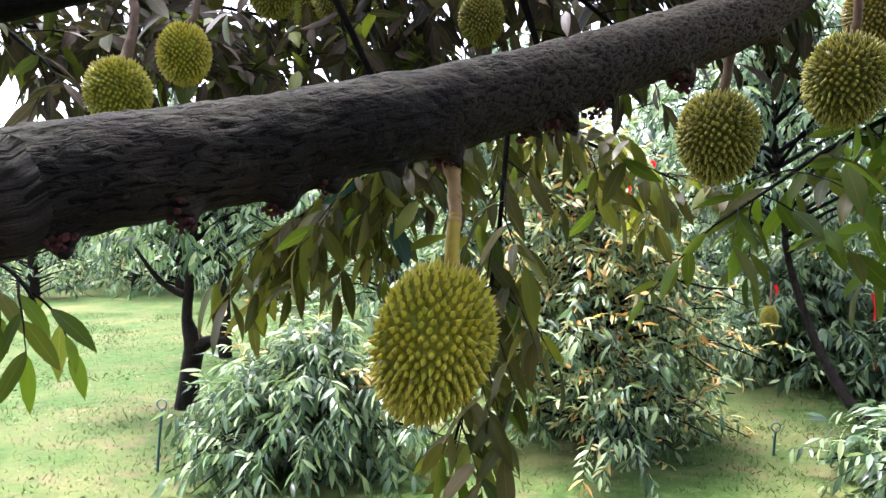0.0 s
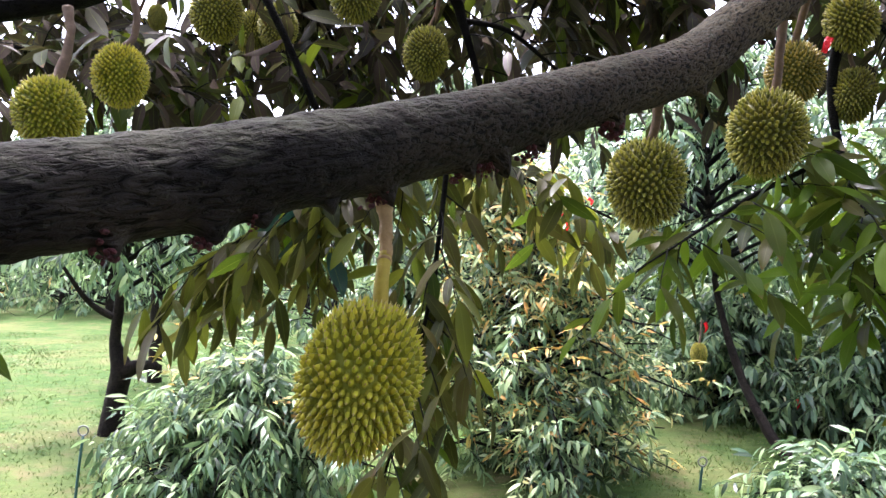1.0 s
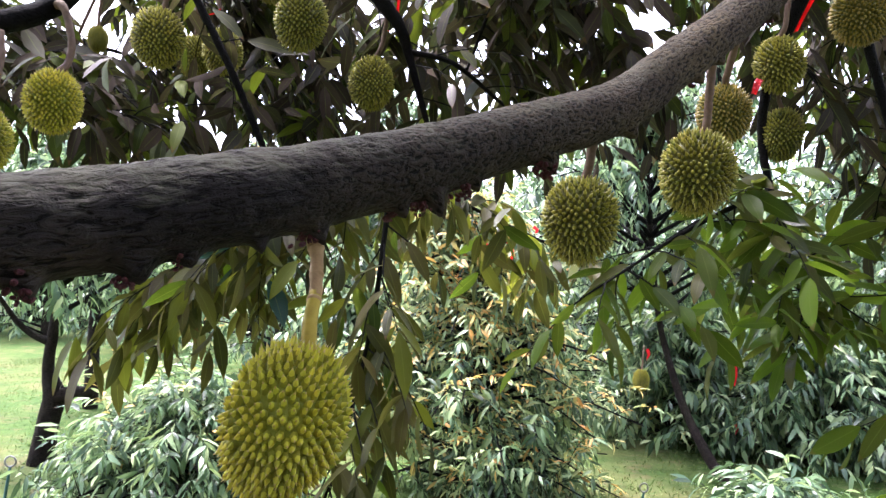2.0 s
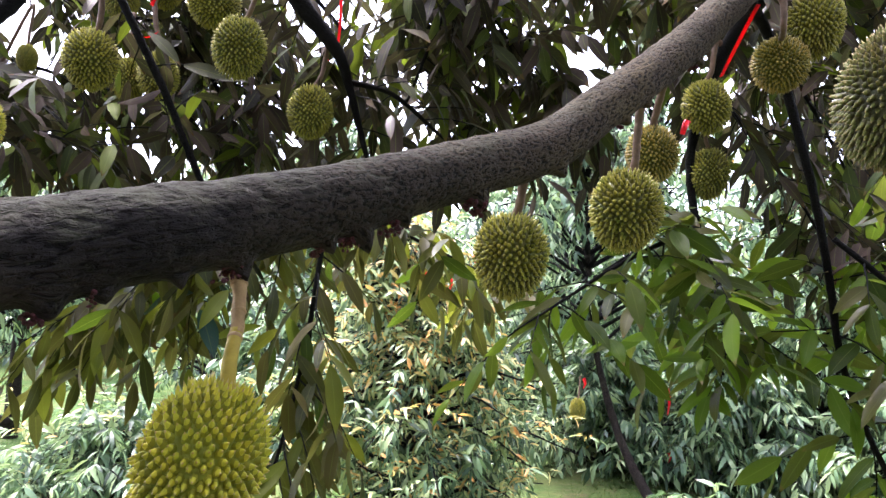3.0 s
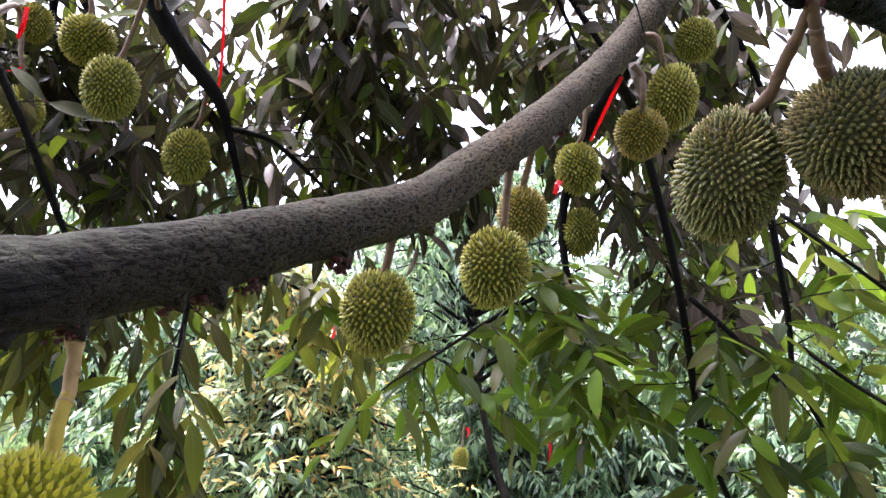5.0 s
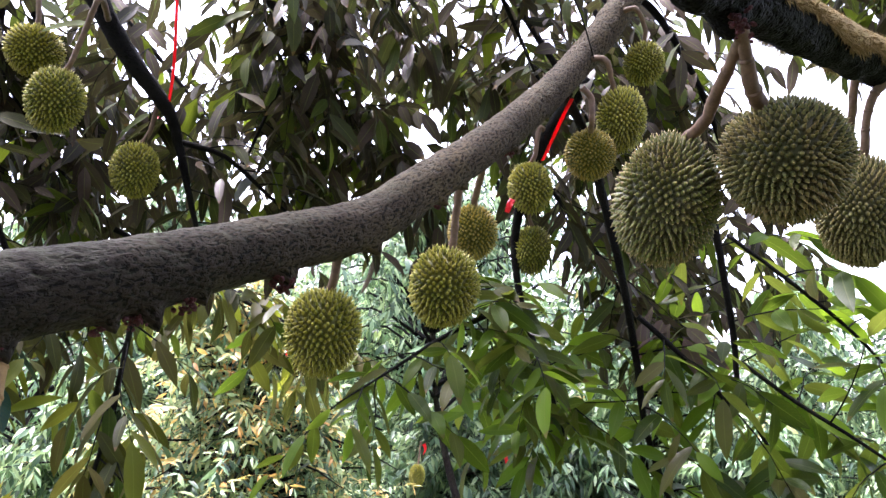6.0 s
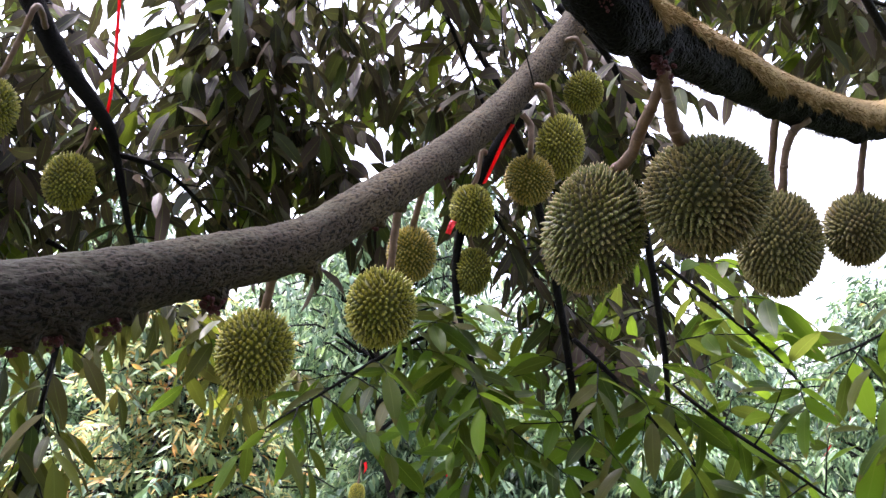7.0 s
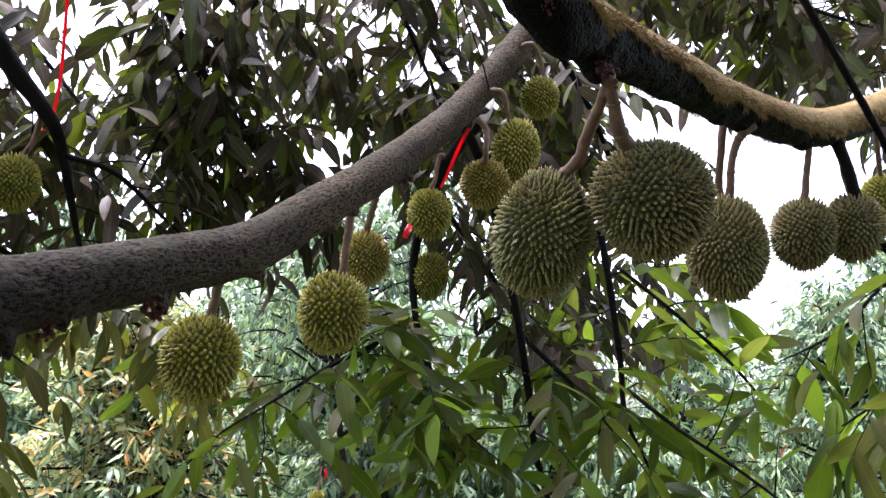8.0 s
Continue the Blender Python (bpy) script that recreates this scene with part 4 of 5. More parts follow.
# ---------------------------------------------------------------- smaller branches: their lines
# rows of (points, twigs, twig length, side bias, sag, leaf length, singled out)
BOUGHS = [
    # overhead, where two fruits hang
    ([(-1.333, 1.46, 1.969, 0.04), (-1.202, 1.612, 2.055, 0.036), (-1.028, 1.734, 2.121, 0.033), (-0.914, 1.796, 2.169, 0.03), (-0.7, 1.919, 2.282, 0.027), (-0.598, 2.024, 2.485, 0.024), (-0.53, 2.132, 2.786, 0.018)], 0, 0.45, (0, 0.9, 0.3), 0.56, 0.205, 0),
    # dark slanting branch among the left fruits
    ([(-0.547, 2.532, 2.746, 0.016), (-0.506, 2.582, 2.657, 0.0145), (-0.355, 2.624, 2.373, 0.0135), (-0.216, 2.67, 2.076, 0.011), (-0.12, 2.716, 1.887, 0.008)], 9, 0.3, (-0.1, 1.2, 0), 0.74, 0.192, 0),
    # branch with the long red ribbon
    ([(-0.089, 2.724, 3.054, 0.04), (0.073, 2.758, 2.821, 0.036), (0.235, 2.786, 2.643, 0.026), (0.299, 2.835, 2.509, 0.017), (0.375, 2.84, 2.269, 0.011), (0.43, 2.842, 2.117, 0.006)], 14, 0.4, (0, 1.1, 0), 0.68, 0.205, 0),
    ([(0.29, 2.834, 2.541, 0.013), (0.472, 2.841, 2.51, 0.01), (0.668, 2.856, 2.374, 0.007), (0.87, 2.87, 2.233, 0.004)], 8, 0.35, (0, 0.2, 0), 0.74, 0.205, 0),
    # hanging spray left of the nearest fruit
    ([(0.242, 2.714, 2.088, 0.014), (-0.178, 2.809, 1.894, 0.011), (-0.429, 2.905, 1.75, 0.008), (-0.618, 2.951, 1.618, 0.005)], 36, 0.5, (-0.1, -0.1, -0.4), 0.65, 0.172, 8),
    ([(0.206, 2.309, 1.927, 0.009), (0.173, 2.35, 1.557, 0.0075), (0.12, 2.392, 1.245, 0.006), (0.026, 2.382, 0.878, 0.004)], 22, 0.36, (0.1, 0, -0.3), 0.65, 0.165, 14),
    # beyond the limb
    ([(0.1, 3.519, 2.287, 0.013), (0.643, 3.714, 2.068, 0.01), (1.243, 3.908, 1.852, 0.006)], 22, 0.4, (0, -0.1, -0.4), 0.93, 0.2, 14),
    # long dark hanging branch
    ([(1.457, 1.955, 2.671, 0.018), (1.569, 1.988, 2.547, 0.0165), (1.647, 2.015, 2.391, 0.0155), (1.772, 2.055, 2.101, 0.0145), (1.892, 2.119, 1.801, 0.0135), (1.959, 2.149, 1.567, 0.012), (2.07, 2.165, 1.332, 0.011), (2.196, 2.155, 1.1, 0.009), (2.27, 2.156, 0.904, 0.008)], 20, 0.5, (0.1, -0.1, 0), 0.46, 0.189, 80, 0.46),
    # its side branch with a cut tip
    ([(1.808, 2.007, 1.952, 0.01), (1.921, 1.945, 1.84, 0.009), (2.022, 1.91, 1.745, 0.0085), (2.108, 1.881, 1.656, 0.0085)], 8, 0.35, (0, 0, -0.2), 0.62, 0.179, 30),
    # branch with the short red ribbon
    ([(1.756, 2.254, 2.899, 0.028), (1.647, 2.356, 2.701, 0.025), (1.59, 2.449, 2.454, 0.021), (1.571, 2.477, 2.235, 0.016), (1.597, 2.443, 1.993, 0.013), (1.669, 2.396, 1.762, 0.01), (1.75, 2.351, 1.498, 0.006)], 24, 0.5, (-0.25, -0.1, 0.0), 0.50, 0.169, 50, 0.62),
    ([(1.522, 2.358, 2.001, 0.01), (1.237, 2.344, 1.857, 0.008), (1, 2.319, 1.706, 0.005), (0.844, 2.318, 1.605, 0.003)], 14, 0.35, (0, -0.1, -0.2), 0.62, 0.159, 30),
    # behind the big fruits
    ([(2.144, 2.023, 2.442, 0.015), (2.199, 2.033, 2.27, 0.014), (2.26, 2.023, 1.923, 0.012), (2.275, 2.008, 1.711, 0.009), (2.366, 1.949, 1.491, 0.006)], 8, 0.4, (0.2, 0, 0), 0.50, 0.189, 30),
    ([(2.155, 1.94, 2.274, 0.008), (2.308, 1.779, 2.085, 0.007), (2.45, 1.675, 1.929, 0.006), (2.551, 1.594, 1.777, 0.004)], 6, 0.32, (0.3, 0, -0.1), 0.50, 0.185, 30),
    ([(2.189, 1.914, 1.813, 0.008), (2.29, 1.769, 1.683, 0.007), (2.375, 1.627, 1.581, 0.006), (2.483, 1.476, 1.454, 0.004)], 7, 0.32, (0.3, 0, 0), 0.46, 0.185, 40),
    ([(3.044, 1.161, 2.376, 0.008), (2.841, 1.317, 2.221, 0.0065), (2.746, 1.408, 2.074, 0.0055), (2.655, 1.481, 1.995, 0.0045), (2.561, 1.55, 1.935, 0.003)], 7, 0.22, (0, 0, -0.7), 0.81, 0.199, 10),
    ([(2.663, 1.023, 1.914, 0.006), (2.539, 1.179, 1.812, 0.005), (2.486, 1.291, 1.723, 0.003)], 6, 0.25, (0, 0, -0.5), 0.74, 0.199, 10),
    ([(2.111, 2.589, 3.616, 0.022), (2.329, 2.527, 3.443, 0.018), (2.553, 2.493, 3.111, 0.014), (2.719, 2.49, 2.749, 0.009)], 10, 0.5, (0, 0.2, 0), 0.62, 0.218, 0),
    # bare hanging and crossing wood round the mossy limb, and two hanging strings
    ([(1.963, 0.945, 2.445, 0.016), (1.984, 0.93, 2.362, 0.0145), (2.017, 0.917, 2.239, 0.013), (2.067, 0.894, 2.164, 0.011), (2.196, 0.845, 2.06, 0.008)], 0, 0.3, (0, 0, 0), 0.62, 0.2, 0),
    ([(1.454, 0.723, 2.629, 0.008), (1.562, 0.737, 2.559, 0.0085), (1.688, 0.746, 2.464, 0.008), (1.821, 0.754, 2.356, 0.0075), (1.989, 0.758, 2.183, 0.006)], 0, 0.3, (0, 0, 0), 0.62, 0.2, 0),
    # the next two rows are thin strings, built as bare branches
    ([(1.251, 1.734, 3.088, 0.0028), (1.307, 1.735, 2.95, 0.0028), (1.372, 1.731, 2.812, 0.0026), (1.418, 1.741, 2.712, 0.0022)], 0, 0.3, (0, 0, 0), 0.62, 0.2, 0),
    ([(1.283, 1.767, 3.118, 0.0026), (1.308, 1.788, 2.975, 0.0026), (1.354, 1.822, 2.823, 0.002)], 0, 0.3, (0, 0, 0), 0.62, 0.2, 0),
    # canopy
    ([(0.375, 3.005, 3.673, 0.03), (0.666, 3.077, 3.247, 0.02), (0.989, 3.13, 2.922, 0.012), (1.326, 3.176, 2.628, 0.006)], 46, 0.6, (0, 0, -0.2), 0.74, 0.218, 0),
    ([(0.637, 3.341, 3.771, 0.02), (1.259, 3.412, 3.513, 0.014), (1.816, 3.492, 3.331, 0.008)], 28, 0.6, (0, 0, -0.2), 0.68, 0.218, 0),
    ([(-0.401, 3.419, 3.653, 0.025), (-0.474, 3.599, 3.121, 0.018), (-0.267, 3.694, 2.679, 0.01), (-0.007, 3.653, 2.418, 0.006)], 32, 0.6, (0, 0, -0.1), 0.68, 0.218, 0),
    ([(-1.666, 3.238, 2.996, 0.02), (-1.277, 3.229, 2.651, 0.014), (-0.862, 3.222, 2.38, 0.008), (-0.643, 3.217, 2.207, 0.005)], 24, 0.55, (0, 0, -0.1), 0.68, 0.205, 0),
    ([(-1.793, 2.625, 2.537, 0.014), (-1.515, 2.619, 2.297, 0.01), (-1.317, 2.615, 2.137, 0.006), (-1.159, 2.612, 2.037, 0.004)], 12, 0.4, (0, 0, -0.2), 0.68, 0.205, 0),
    ([(-0.36, 3.645, 3.272, 0.02), (-0.061, 3.733, 2.808, 0.012), (0.139, 3.825, 2.491, 0.006)], 18, 0.6, (0, 0, -0.1), 0.68, 0.205, 0),
    ([(2.307, 2.482, 4.531, 0.03), (2.827, 2.402, 4.104, 0.02), (3.465, 2.2, 3.898, 0.012), (4.161, 1.936, 3.805, 0.008)], 44, 0.6, (0, 0, -0.1), 0.62, 0.218, 0),
    ([(3.467, 1.219, 4.034, 0.02), (3.395, 1.416, 3.402, 0.012), (3.342, 1.565, 2.916, 0.006)], 16, 0.5, (-0.1, 0, -0.1), 0.62, 0.218, 0),
    ([(1.11, 2.494, 3.94, 0.03), (0.941, 2.715, 3.438, 0.02), (0.715, 3.018, 2.976, 0.01), (0.593, 3.24, 2.602, 0.006)], 28, 0.6, (0, 0, -0.1), 0.68, 0.218, 0),
    # radial crown mostly out of view overhead, added to shade limbs and near leaves
    *[([(-1.6, -0.2, 3.3 + 0.08 * k, 0.035), (-1.6 + 1.6 * math.cos(a), -0.2 + 1.6 * math.sin(a), 3.75 + 0.1 * (k % 3), 0.025), (-1.6 + 0.65 * r * math.cos(a), -0.2 + 0.65 * r * math.sin(a), 3.95 + 0.12 * (k % 4), 0.014), (-1.6 + r * math.cos(a), -0.2 + r * math.sin(a), 3.95, 0.006)], 40, 0.75, (0, 0, 0), 0.56, 0.27, 0) for k, a in enumerate((-1.9, -1.5, -1.15, -0.85, -0.6, -0.38, -0.18, 0.02, 0.2, 0.38, 0.58, 0.8, 1.05, 1.4, 1.9, 2.6, 3.4)) for r in (5.0 if a < -0.5 or a > 2 else 3.8,)],
    ([(1.849, 3.038, 3.615, 0.02), (2.264, 2.987, 3.06, 0.013), (2.595, 2.953, 2.556, 0.008), (2.843, 2.935, 2.102, 0.005)], 34, 0.55, (0, 0, 0), 0.62, 0.220, 0),
    ([(1.25, 2.674, 3.839, 0.016), (1.48, 2.628, 3.48, 0.012), (1.685, 2.645, 3.164, 0.008), (1.835, 2.673, 2.937, 0.005)], 30, 0.5, (0, 0, 0), 0.62, 0.220, 0),
    ([(2.364, 3.39, 4.15, 0.02), (2.848, 3.318, 3.537, 0.013), (3.291, 3.243, 3.05, 0.008), (3.678, 3.193, 2.495, 0.005)], 36, 0.6, (0, 0, 0), 0.65, 0.230, 0),
    ([(-1.247, 4.03, 3.637, 0.02), (-0.74, 3.942, 3.102, 0.013), (-0.35, 3.876, 2.673, 0.008), (-0.081, 3.83, 2.378, 0.005)], 38, 0.55, (0, 0, 0), 0.65, 0.220, 0),
    ([(-0.466, 4.063, 3.999, 0.02), (0.083, 3.967, 3.421, 0.013), (0.533, 3.886, 2.958, 0.008), (0.973, 3.794, 2.617, 0.005)], 25, 0.6, (0, 0, 0), 0.65, 0.220, 0),
    ([(1.879, 1.951, 3.849, 0.02), (2.57, 1.831, 3.665, 0.013), (3.042, 1.703, 3.551, 0.008), (3.505, 1.564, 3.501, 0.005)], 50, 0.55, (0, 0, 0.1), 0.65, 0.220, 0),
    ([(3.189, 3.089, 4.783, 0.02), (3.802, 2.848, 4.314, 0.013), (4.376, 2.568, 4.096, 0.008), (5.133, 2.169, 3.925, 0.005)], 46, 0.6, (0, 0, 0), 0.65, 0.240, 0),
    ([(1.642, 2.508, 2.616, 0.012), (1.82, 2.459, 2.393, 0.009), (2.002, 2.414, 2.147, 0.007), (2.167, 2.384, 1.877, 0.004)], 20, 0.4, (0, 0, 0), 0.6, 0.2, 0),
    ([(2.028, 2.983, 4.111, 0.016), (2.302, 2.922, 3.706, 0.011), (2.577, 2.862, 3.3, 0.007), (2.806, 2.799, 3.013, 0.004)], 26, 0.5, (0, 0, 0), 0.65, 0.220, 0),
    ([(-2.045, 2.924, 2.468, 0.012), (-1.557, 2.922, 2.399, 0.01), (-1.088, 2.97, 2.32, 0.007), (-0.648, 3.017, 2.215, 0.004)], 54, 0.34, (0, 0.2, 0), 0.6, 0.190, 0),
    ([(-2.292, 3.435, 2.903, 0.014), (-1.642, 3.432, 2.77, 0.011), (-1.045, 3.428, 2.637, 0.008), (-0.421, 3.425, 2.504, 0.005)], 46, 0.4, (0, 0.2, -0.1), 0.6, 0.2, 0),
    ([(-1.308, 3.605, 3.168, 0.012), (-0.928, 3.524, 2.987, 0.01), (-0.574, 3.539, 2.943, 0.007), (-0.101, 3.515, 2.98, 0.004)], 40, 0.38, (0, 0.1, 0), 0.6, 0.2, 0),
    ([(2.382, 3.743, 3.485, 0.014), (2.872, 3.66, 3.041, 0.011), (3.329, 3.587, 2.595, 0.008), (3.779, 3.504, 2.249, 0.005)], 40, 0.5, (0, 0.1, 0), 0.6, 0.22, 0),
    ([(2.505, 3.409, 4.136, 0.014), (2.821, 3.339, 3.669, 0.01), (3.092, 3.322, 3.096, 0.005)], 30, 0.5, (0, 0.1, 0), 0.6, 0.22, 0),
    ([(1.415, 3.665, 3.744, 0.014), (1.872, 3.463, 3.487, 0.01), (2.224, 3.33, 3.192, 0.005)], 30, 0.5, (0, 0.1, 0), 0.6, 0.22, 0),
    ([(0.55, 3.30, 3.05, 0.010), (0.85, 3.28, 2.92, 0.008), (1.12, 3.25, 2.78, 0.006), (1.34, 3.22, 2.62, 0.004)], 16, 0.36, (0, 0.1, 0), 0.65, 0.22, 0),
    # leaves low beside the limb
    ([(-1.083, 1.5, 1.59, 0.006), (-0.945, 1.499, 1.555, 0.005), (-0.865, 1.498, 1.509, 0.004), (-0.814, 1.496, 1.429, 0.003)], 5, 0.16, (0, 0, -0.8), 0.74, 0.129, 10),
]
WOOD = np.vstack([main_path, moss_path, *[spline(local(b[0]), 0.02) for b in BOUGHS]])


# ---------------------------------------------------------------- fruits
def husk_mesh(name, spines, lobes, taper, dent, seed, mats):
    """A spiny husk about one metre wide and one high: a lobed body and a pyramid for each spine."""
    rng = np.random.default_rng(seed)

    def surface(d):
        d = d / np.linalg.norm(d, axis=-1, keepdims=True)
        phi = np.arctan2(d[..., 1], d[..., 0])
        ring = np.sqrt(np.clip(1 - d[..., 2] ** 2, 0, 1))
        r = 0.415 * (1 + 0.035 * lobes * ring * np.cos(5 * phi + seed) + taper * 0.10 * d[..., 2] * ring)
        r = r * (1 - dent * np.exp(-((d[..., 0] - 0.75) ** 2 + (d[..., 2] - 0.35) ** 2 + d[..., 1] ** 2) / 0.12))
        r = r * (1 - 0.06 * np.exp(-((1 - d[..., 2]) / 0.05)))
        return d * r[..., None]

    n, m = 40, 26
    th = np.linspace(0, math.pi, m)
    ph = np.linspace(0, 2 * math.pi, n, endpoint=False)
    T, F = np.meshgrid(th, ph, indexing="ij")
    body = surface(np.stack([np.sin(T) * np.cos(F), np.sin(T) * np.sin(F), np.cos(T)], -1)).reshape(-1, 3)
    idx = np.arange(m * n).reshape(m, n)
    nx = np.roll(idx, -1, axis=1)
    quads = np.stack([idx[:-1], idx[1:], nx[1:], nx[:-1]], -1).reshape(-1, 4)
    k = np.arange(spines) + 0.5
    z = 1 - 2 * k / spines
    a = k * math.pi * (3 - math.sqrt(5))
    d = np.stack([np.sqrt(1 - z * z) * np.cos(a), np.sqrt(1 - z * z) * np.sin(a), z], -1) + rng.normal(0, 0.22 / math.sqrt(spines) * 2, (spines, 3))
    p = surface(d)
    nor = p / np.linalg.norm(p, axis=1)[:, None]
    gap = 0.415 * math.sqrt(4 * math.pi / spines)
    sides = 6
    ang = np.linspace(0, 2 * math.pi, sides, endpoint=False)
    ref = np.where(abs(nor[:, 2:3]) < 0.9, np.array([[0, 0, 1.0]]), np.array([[1.0, 0, 0]]))
    u = np.cross(nor, ref)
    u /= np.linalg.norm(u, axis=1)[:, None]
    w = np.cross(nor, u)
    ring = u[:, None] * np.cos(ang)[None, :, None] + w[:, None] * np.sin(ang)[None, :, None]
    tall = gap * rng.uniform(1.15, 1.5, spines)
    lean = nor + rng.normal(0, 0.10, nor.shape) + np.array((0, 0, 0.30)) * nor[:, 2:3]
    low = p[:, None] - nor[:, None] * 0.012 + ring * (gap * 0.62)
    mid = p[:, None] + (lean * (tall * 0.36)[:, None])[:, None] + ring * (gap * 0.38)
    high = p[:, None] + (lean * (tall * 0.78)[:, None])[:, None] + ring * (gap * 0.125)
    tip = p + lean * tall[:, None]
    per = 3 * sides + 1
    sv = np.concatenate([low, mid, high, tip[:, None]], axis=1).reshape(-1, 3)
    base = np.arange(spines) * per
    i = np.arange(sides)
    j = (i + 1) % sides
    q1 = np.stack([i, j, j + sides, i + sides], -1)
    q2 = np.stack([i + sides, j + sides, j + 2 * sides, i + 2 * sides], -1)
    t3 = np.stack([i + 2 * sides, j + 2 * sides, np.full(sides, 3 * sides)], -1)
    Q1 = (q1[None] + base[:, None, None]).reshape(-1, 4)
    Q2 = (q2[None] + base[:, None, None]).reshape(-1, 4)
    T3 = (t3[None] + base[:, None, None]).reshape(-1, 3)
    # spine feet take the groove tone, painting the shade between spines
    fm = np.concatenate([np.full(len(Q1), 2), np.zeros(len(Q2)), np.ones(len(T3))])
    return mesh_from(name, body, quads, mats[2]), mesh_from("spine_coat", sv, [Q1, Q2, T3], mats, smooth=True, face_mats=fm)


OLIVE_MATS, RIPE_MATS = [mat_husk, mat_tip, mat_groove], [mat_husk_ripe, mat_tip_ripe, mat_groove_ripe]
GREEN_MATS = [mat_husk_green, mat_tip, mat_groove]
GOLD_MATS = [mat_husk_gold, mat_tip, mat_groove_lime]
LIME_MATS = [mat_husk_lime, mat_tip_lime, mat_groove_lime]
HUSKS = {
    "near": husk_mesh("husk", 640, 1.2, 0.7, 0.09, 7, RIPE_MATS),
    "large": husk_mesh("husk", 1120, 0.8, 0.6, 0.06, 1, OLIVE_MATS),
    "barrel": husk_mesh("husk", 1080, 1.0, -0.5, 0.05, 11, GREEN_MATS),
    "dusky": husk_mesh("husk", 640, 0.8, 0.3, 0.05, 13, OLIVE_MATS),
    "golden": husk_mesh("husk", 640, 0.6, -0.2, 0.0, 17, GOLD_MATS),
    "oval": husk_mesh("husk", 600, 1.0, 0.3, 0.05, 2, LIME_MATS),
    "round": husk_mesh("husk", 640, 0.6, -0.2, 0.0, 3, RIPE_MATS),
    "small": husk_mesh("husk", 520, 1.2, 0.2, 0.08, 4, LIME_MATS),
}


FRUITS = []  # centres, and the room that leaves leave round them


def durian(centre, wide, high, kind, tilt, turn, stalk, label, ringed=False, green=False):
    """A fruit hanging by its stalk. tilt: degrees (about x, about y); stalk: rows x, y, z, radius from the limb down to the fruit."""
    FRUITS.append((centre, 0.56 * max(wide, high)))
    thing = tagged(new("durian_fruit"), label, "fruit", "hanging durian fruits")
    thing.location = centre
    rot = Euler((radians(tilt[0]), radians(tilt[1]), 0)).to_matrix().to_4x4() @ pose(0, 0, 0, 0, 0, turn)
    husk = part("husk", HUSKS[kind][0], thing)
    husk.matrix_basis = rot @ Matrix.Diagonal((wide, wide, high, 1))
    part("spine_coat", HUSKS[kind][1], husk, "dense pointed spines with pale tips", "stuff")
    c = np.array(centre)
    top = np.array((rot @ Vector((0, 0, high * 0.40, 1)))[:3])
    grip = np.linalg.norm(WOOD[:, :3] + np.array((*TRUNK, 0)) - np.array(stalk[0][:3]), axis=1)
    knee = WOOD[grip.argmin()]
    if 0.004 < grip.min() - knee[3] < 0.1 or 0.2 < grip.min() - knee[3] < 0.5:
        # the stalk grows out of the nearest wood
        stalk = [(*(knee[:3] + np.array((*TRUNK, 0))), stalk[0][3] * 1.1), *stalk]
    rows = [(*(np.array(r[:3]) - c), r[3]) for r in stalk] + [(*top, stalk[-1][3] * 1.12)]
    path = spline(rows, 0.006)
    split = int(0.60 * len(path)) if green else len(path)
    st = part("stalk", mesh_from("stalk", *tube(path[:split], 14, 0.22, 55.0), mat_stalk_tan if green else mat_stalk), thing)
    if green:
        part("stalk_foot", mesh_from("stalk_foot", *tube(path[split - 2:], 14, 0.06, 50.0), mat_stalk_green), thing, "smooth yellow-green lower stalk")
    for share in (0.22, 0.41, 0.60) if ringed else ():
        i = int(share * (len(path) - 1))
        tt = path[i + 1, :3] - path[i, :3]
        tt = tt / np.linalg.norm(tt) * 0.003
        r = path[i, 3]
        rp = np.array([(*(path[i, :3] + tt * s), r * q) for s, q in ((-1.6, 0.92), (-0.6, 1.14), (0.5, 1.18), (1.4, 0.92))])
        part("stalk_ring", mesh_from("stalk_ring", *tube(rp, 14), mat_stalk_tan if green else mat_stalk), st)
    return thing


OLIVE = "spiny olive green durian hanging from a limb"
durian((-0.016, 1.026, 1.442), 0.180, 0.240, "near", (0, 17), -70, [(-0, 1.124, 1.724, 0.0135), (0.014, 1.113, 1.691, 0.0115), (0.018, 1.081, 1.63, 0.0095), (0.013, 1.04, 1.581, 0.0105)], "large yellow-green durian with long spines on a ringed stalk", True, True)
durian((0.581, 1.568, 1.792), 0.180, 0.208, "oval", (0, 4), 70, [(0.592, 1.527, 1.96, 0.011), (0.59, 1.543, 1.904, 0.01)], "dark olive oval durian hanging beneath the limb")
durian((0.958, 1.764, 1.95), 0.205, 0.232, "oval", (4, 4), 150, [(0.963, 1.703, 2.219, 0.0115), (0.965, 1.72, 2.147, 0.0105), (0.968, 1.738, 2.067, 0.0105)], "olive durian on a long pale straight stalk")
durian((1.096, 1.884, 2.139), 0.160, 0.175, "golden", (0, -4), 10, [(1.075, 1.801, 2.291, 0.01), (1.081, 1.848, 2.229, 0.01)], "olive durian partly hidden behind another fruit")
durian((1.588, 2.396, 2.463), 0.185, 0.211, "small", (0, -10), 40, [(1.60, 2.36, 2.70, 0.010), (1.585, 2.365, 2.59, 0.009)], "small dark olive durian near a red ribbon")
durian((1.643, 2.465, 2.227), 0.166, 0.205, "small", (0, 8), 200, [(1.607, 2.434, 2.397, 0.0075), (1.614, 2.438, 2.344, 0.0075)], "small egg-shaped green durian below another fruit")
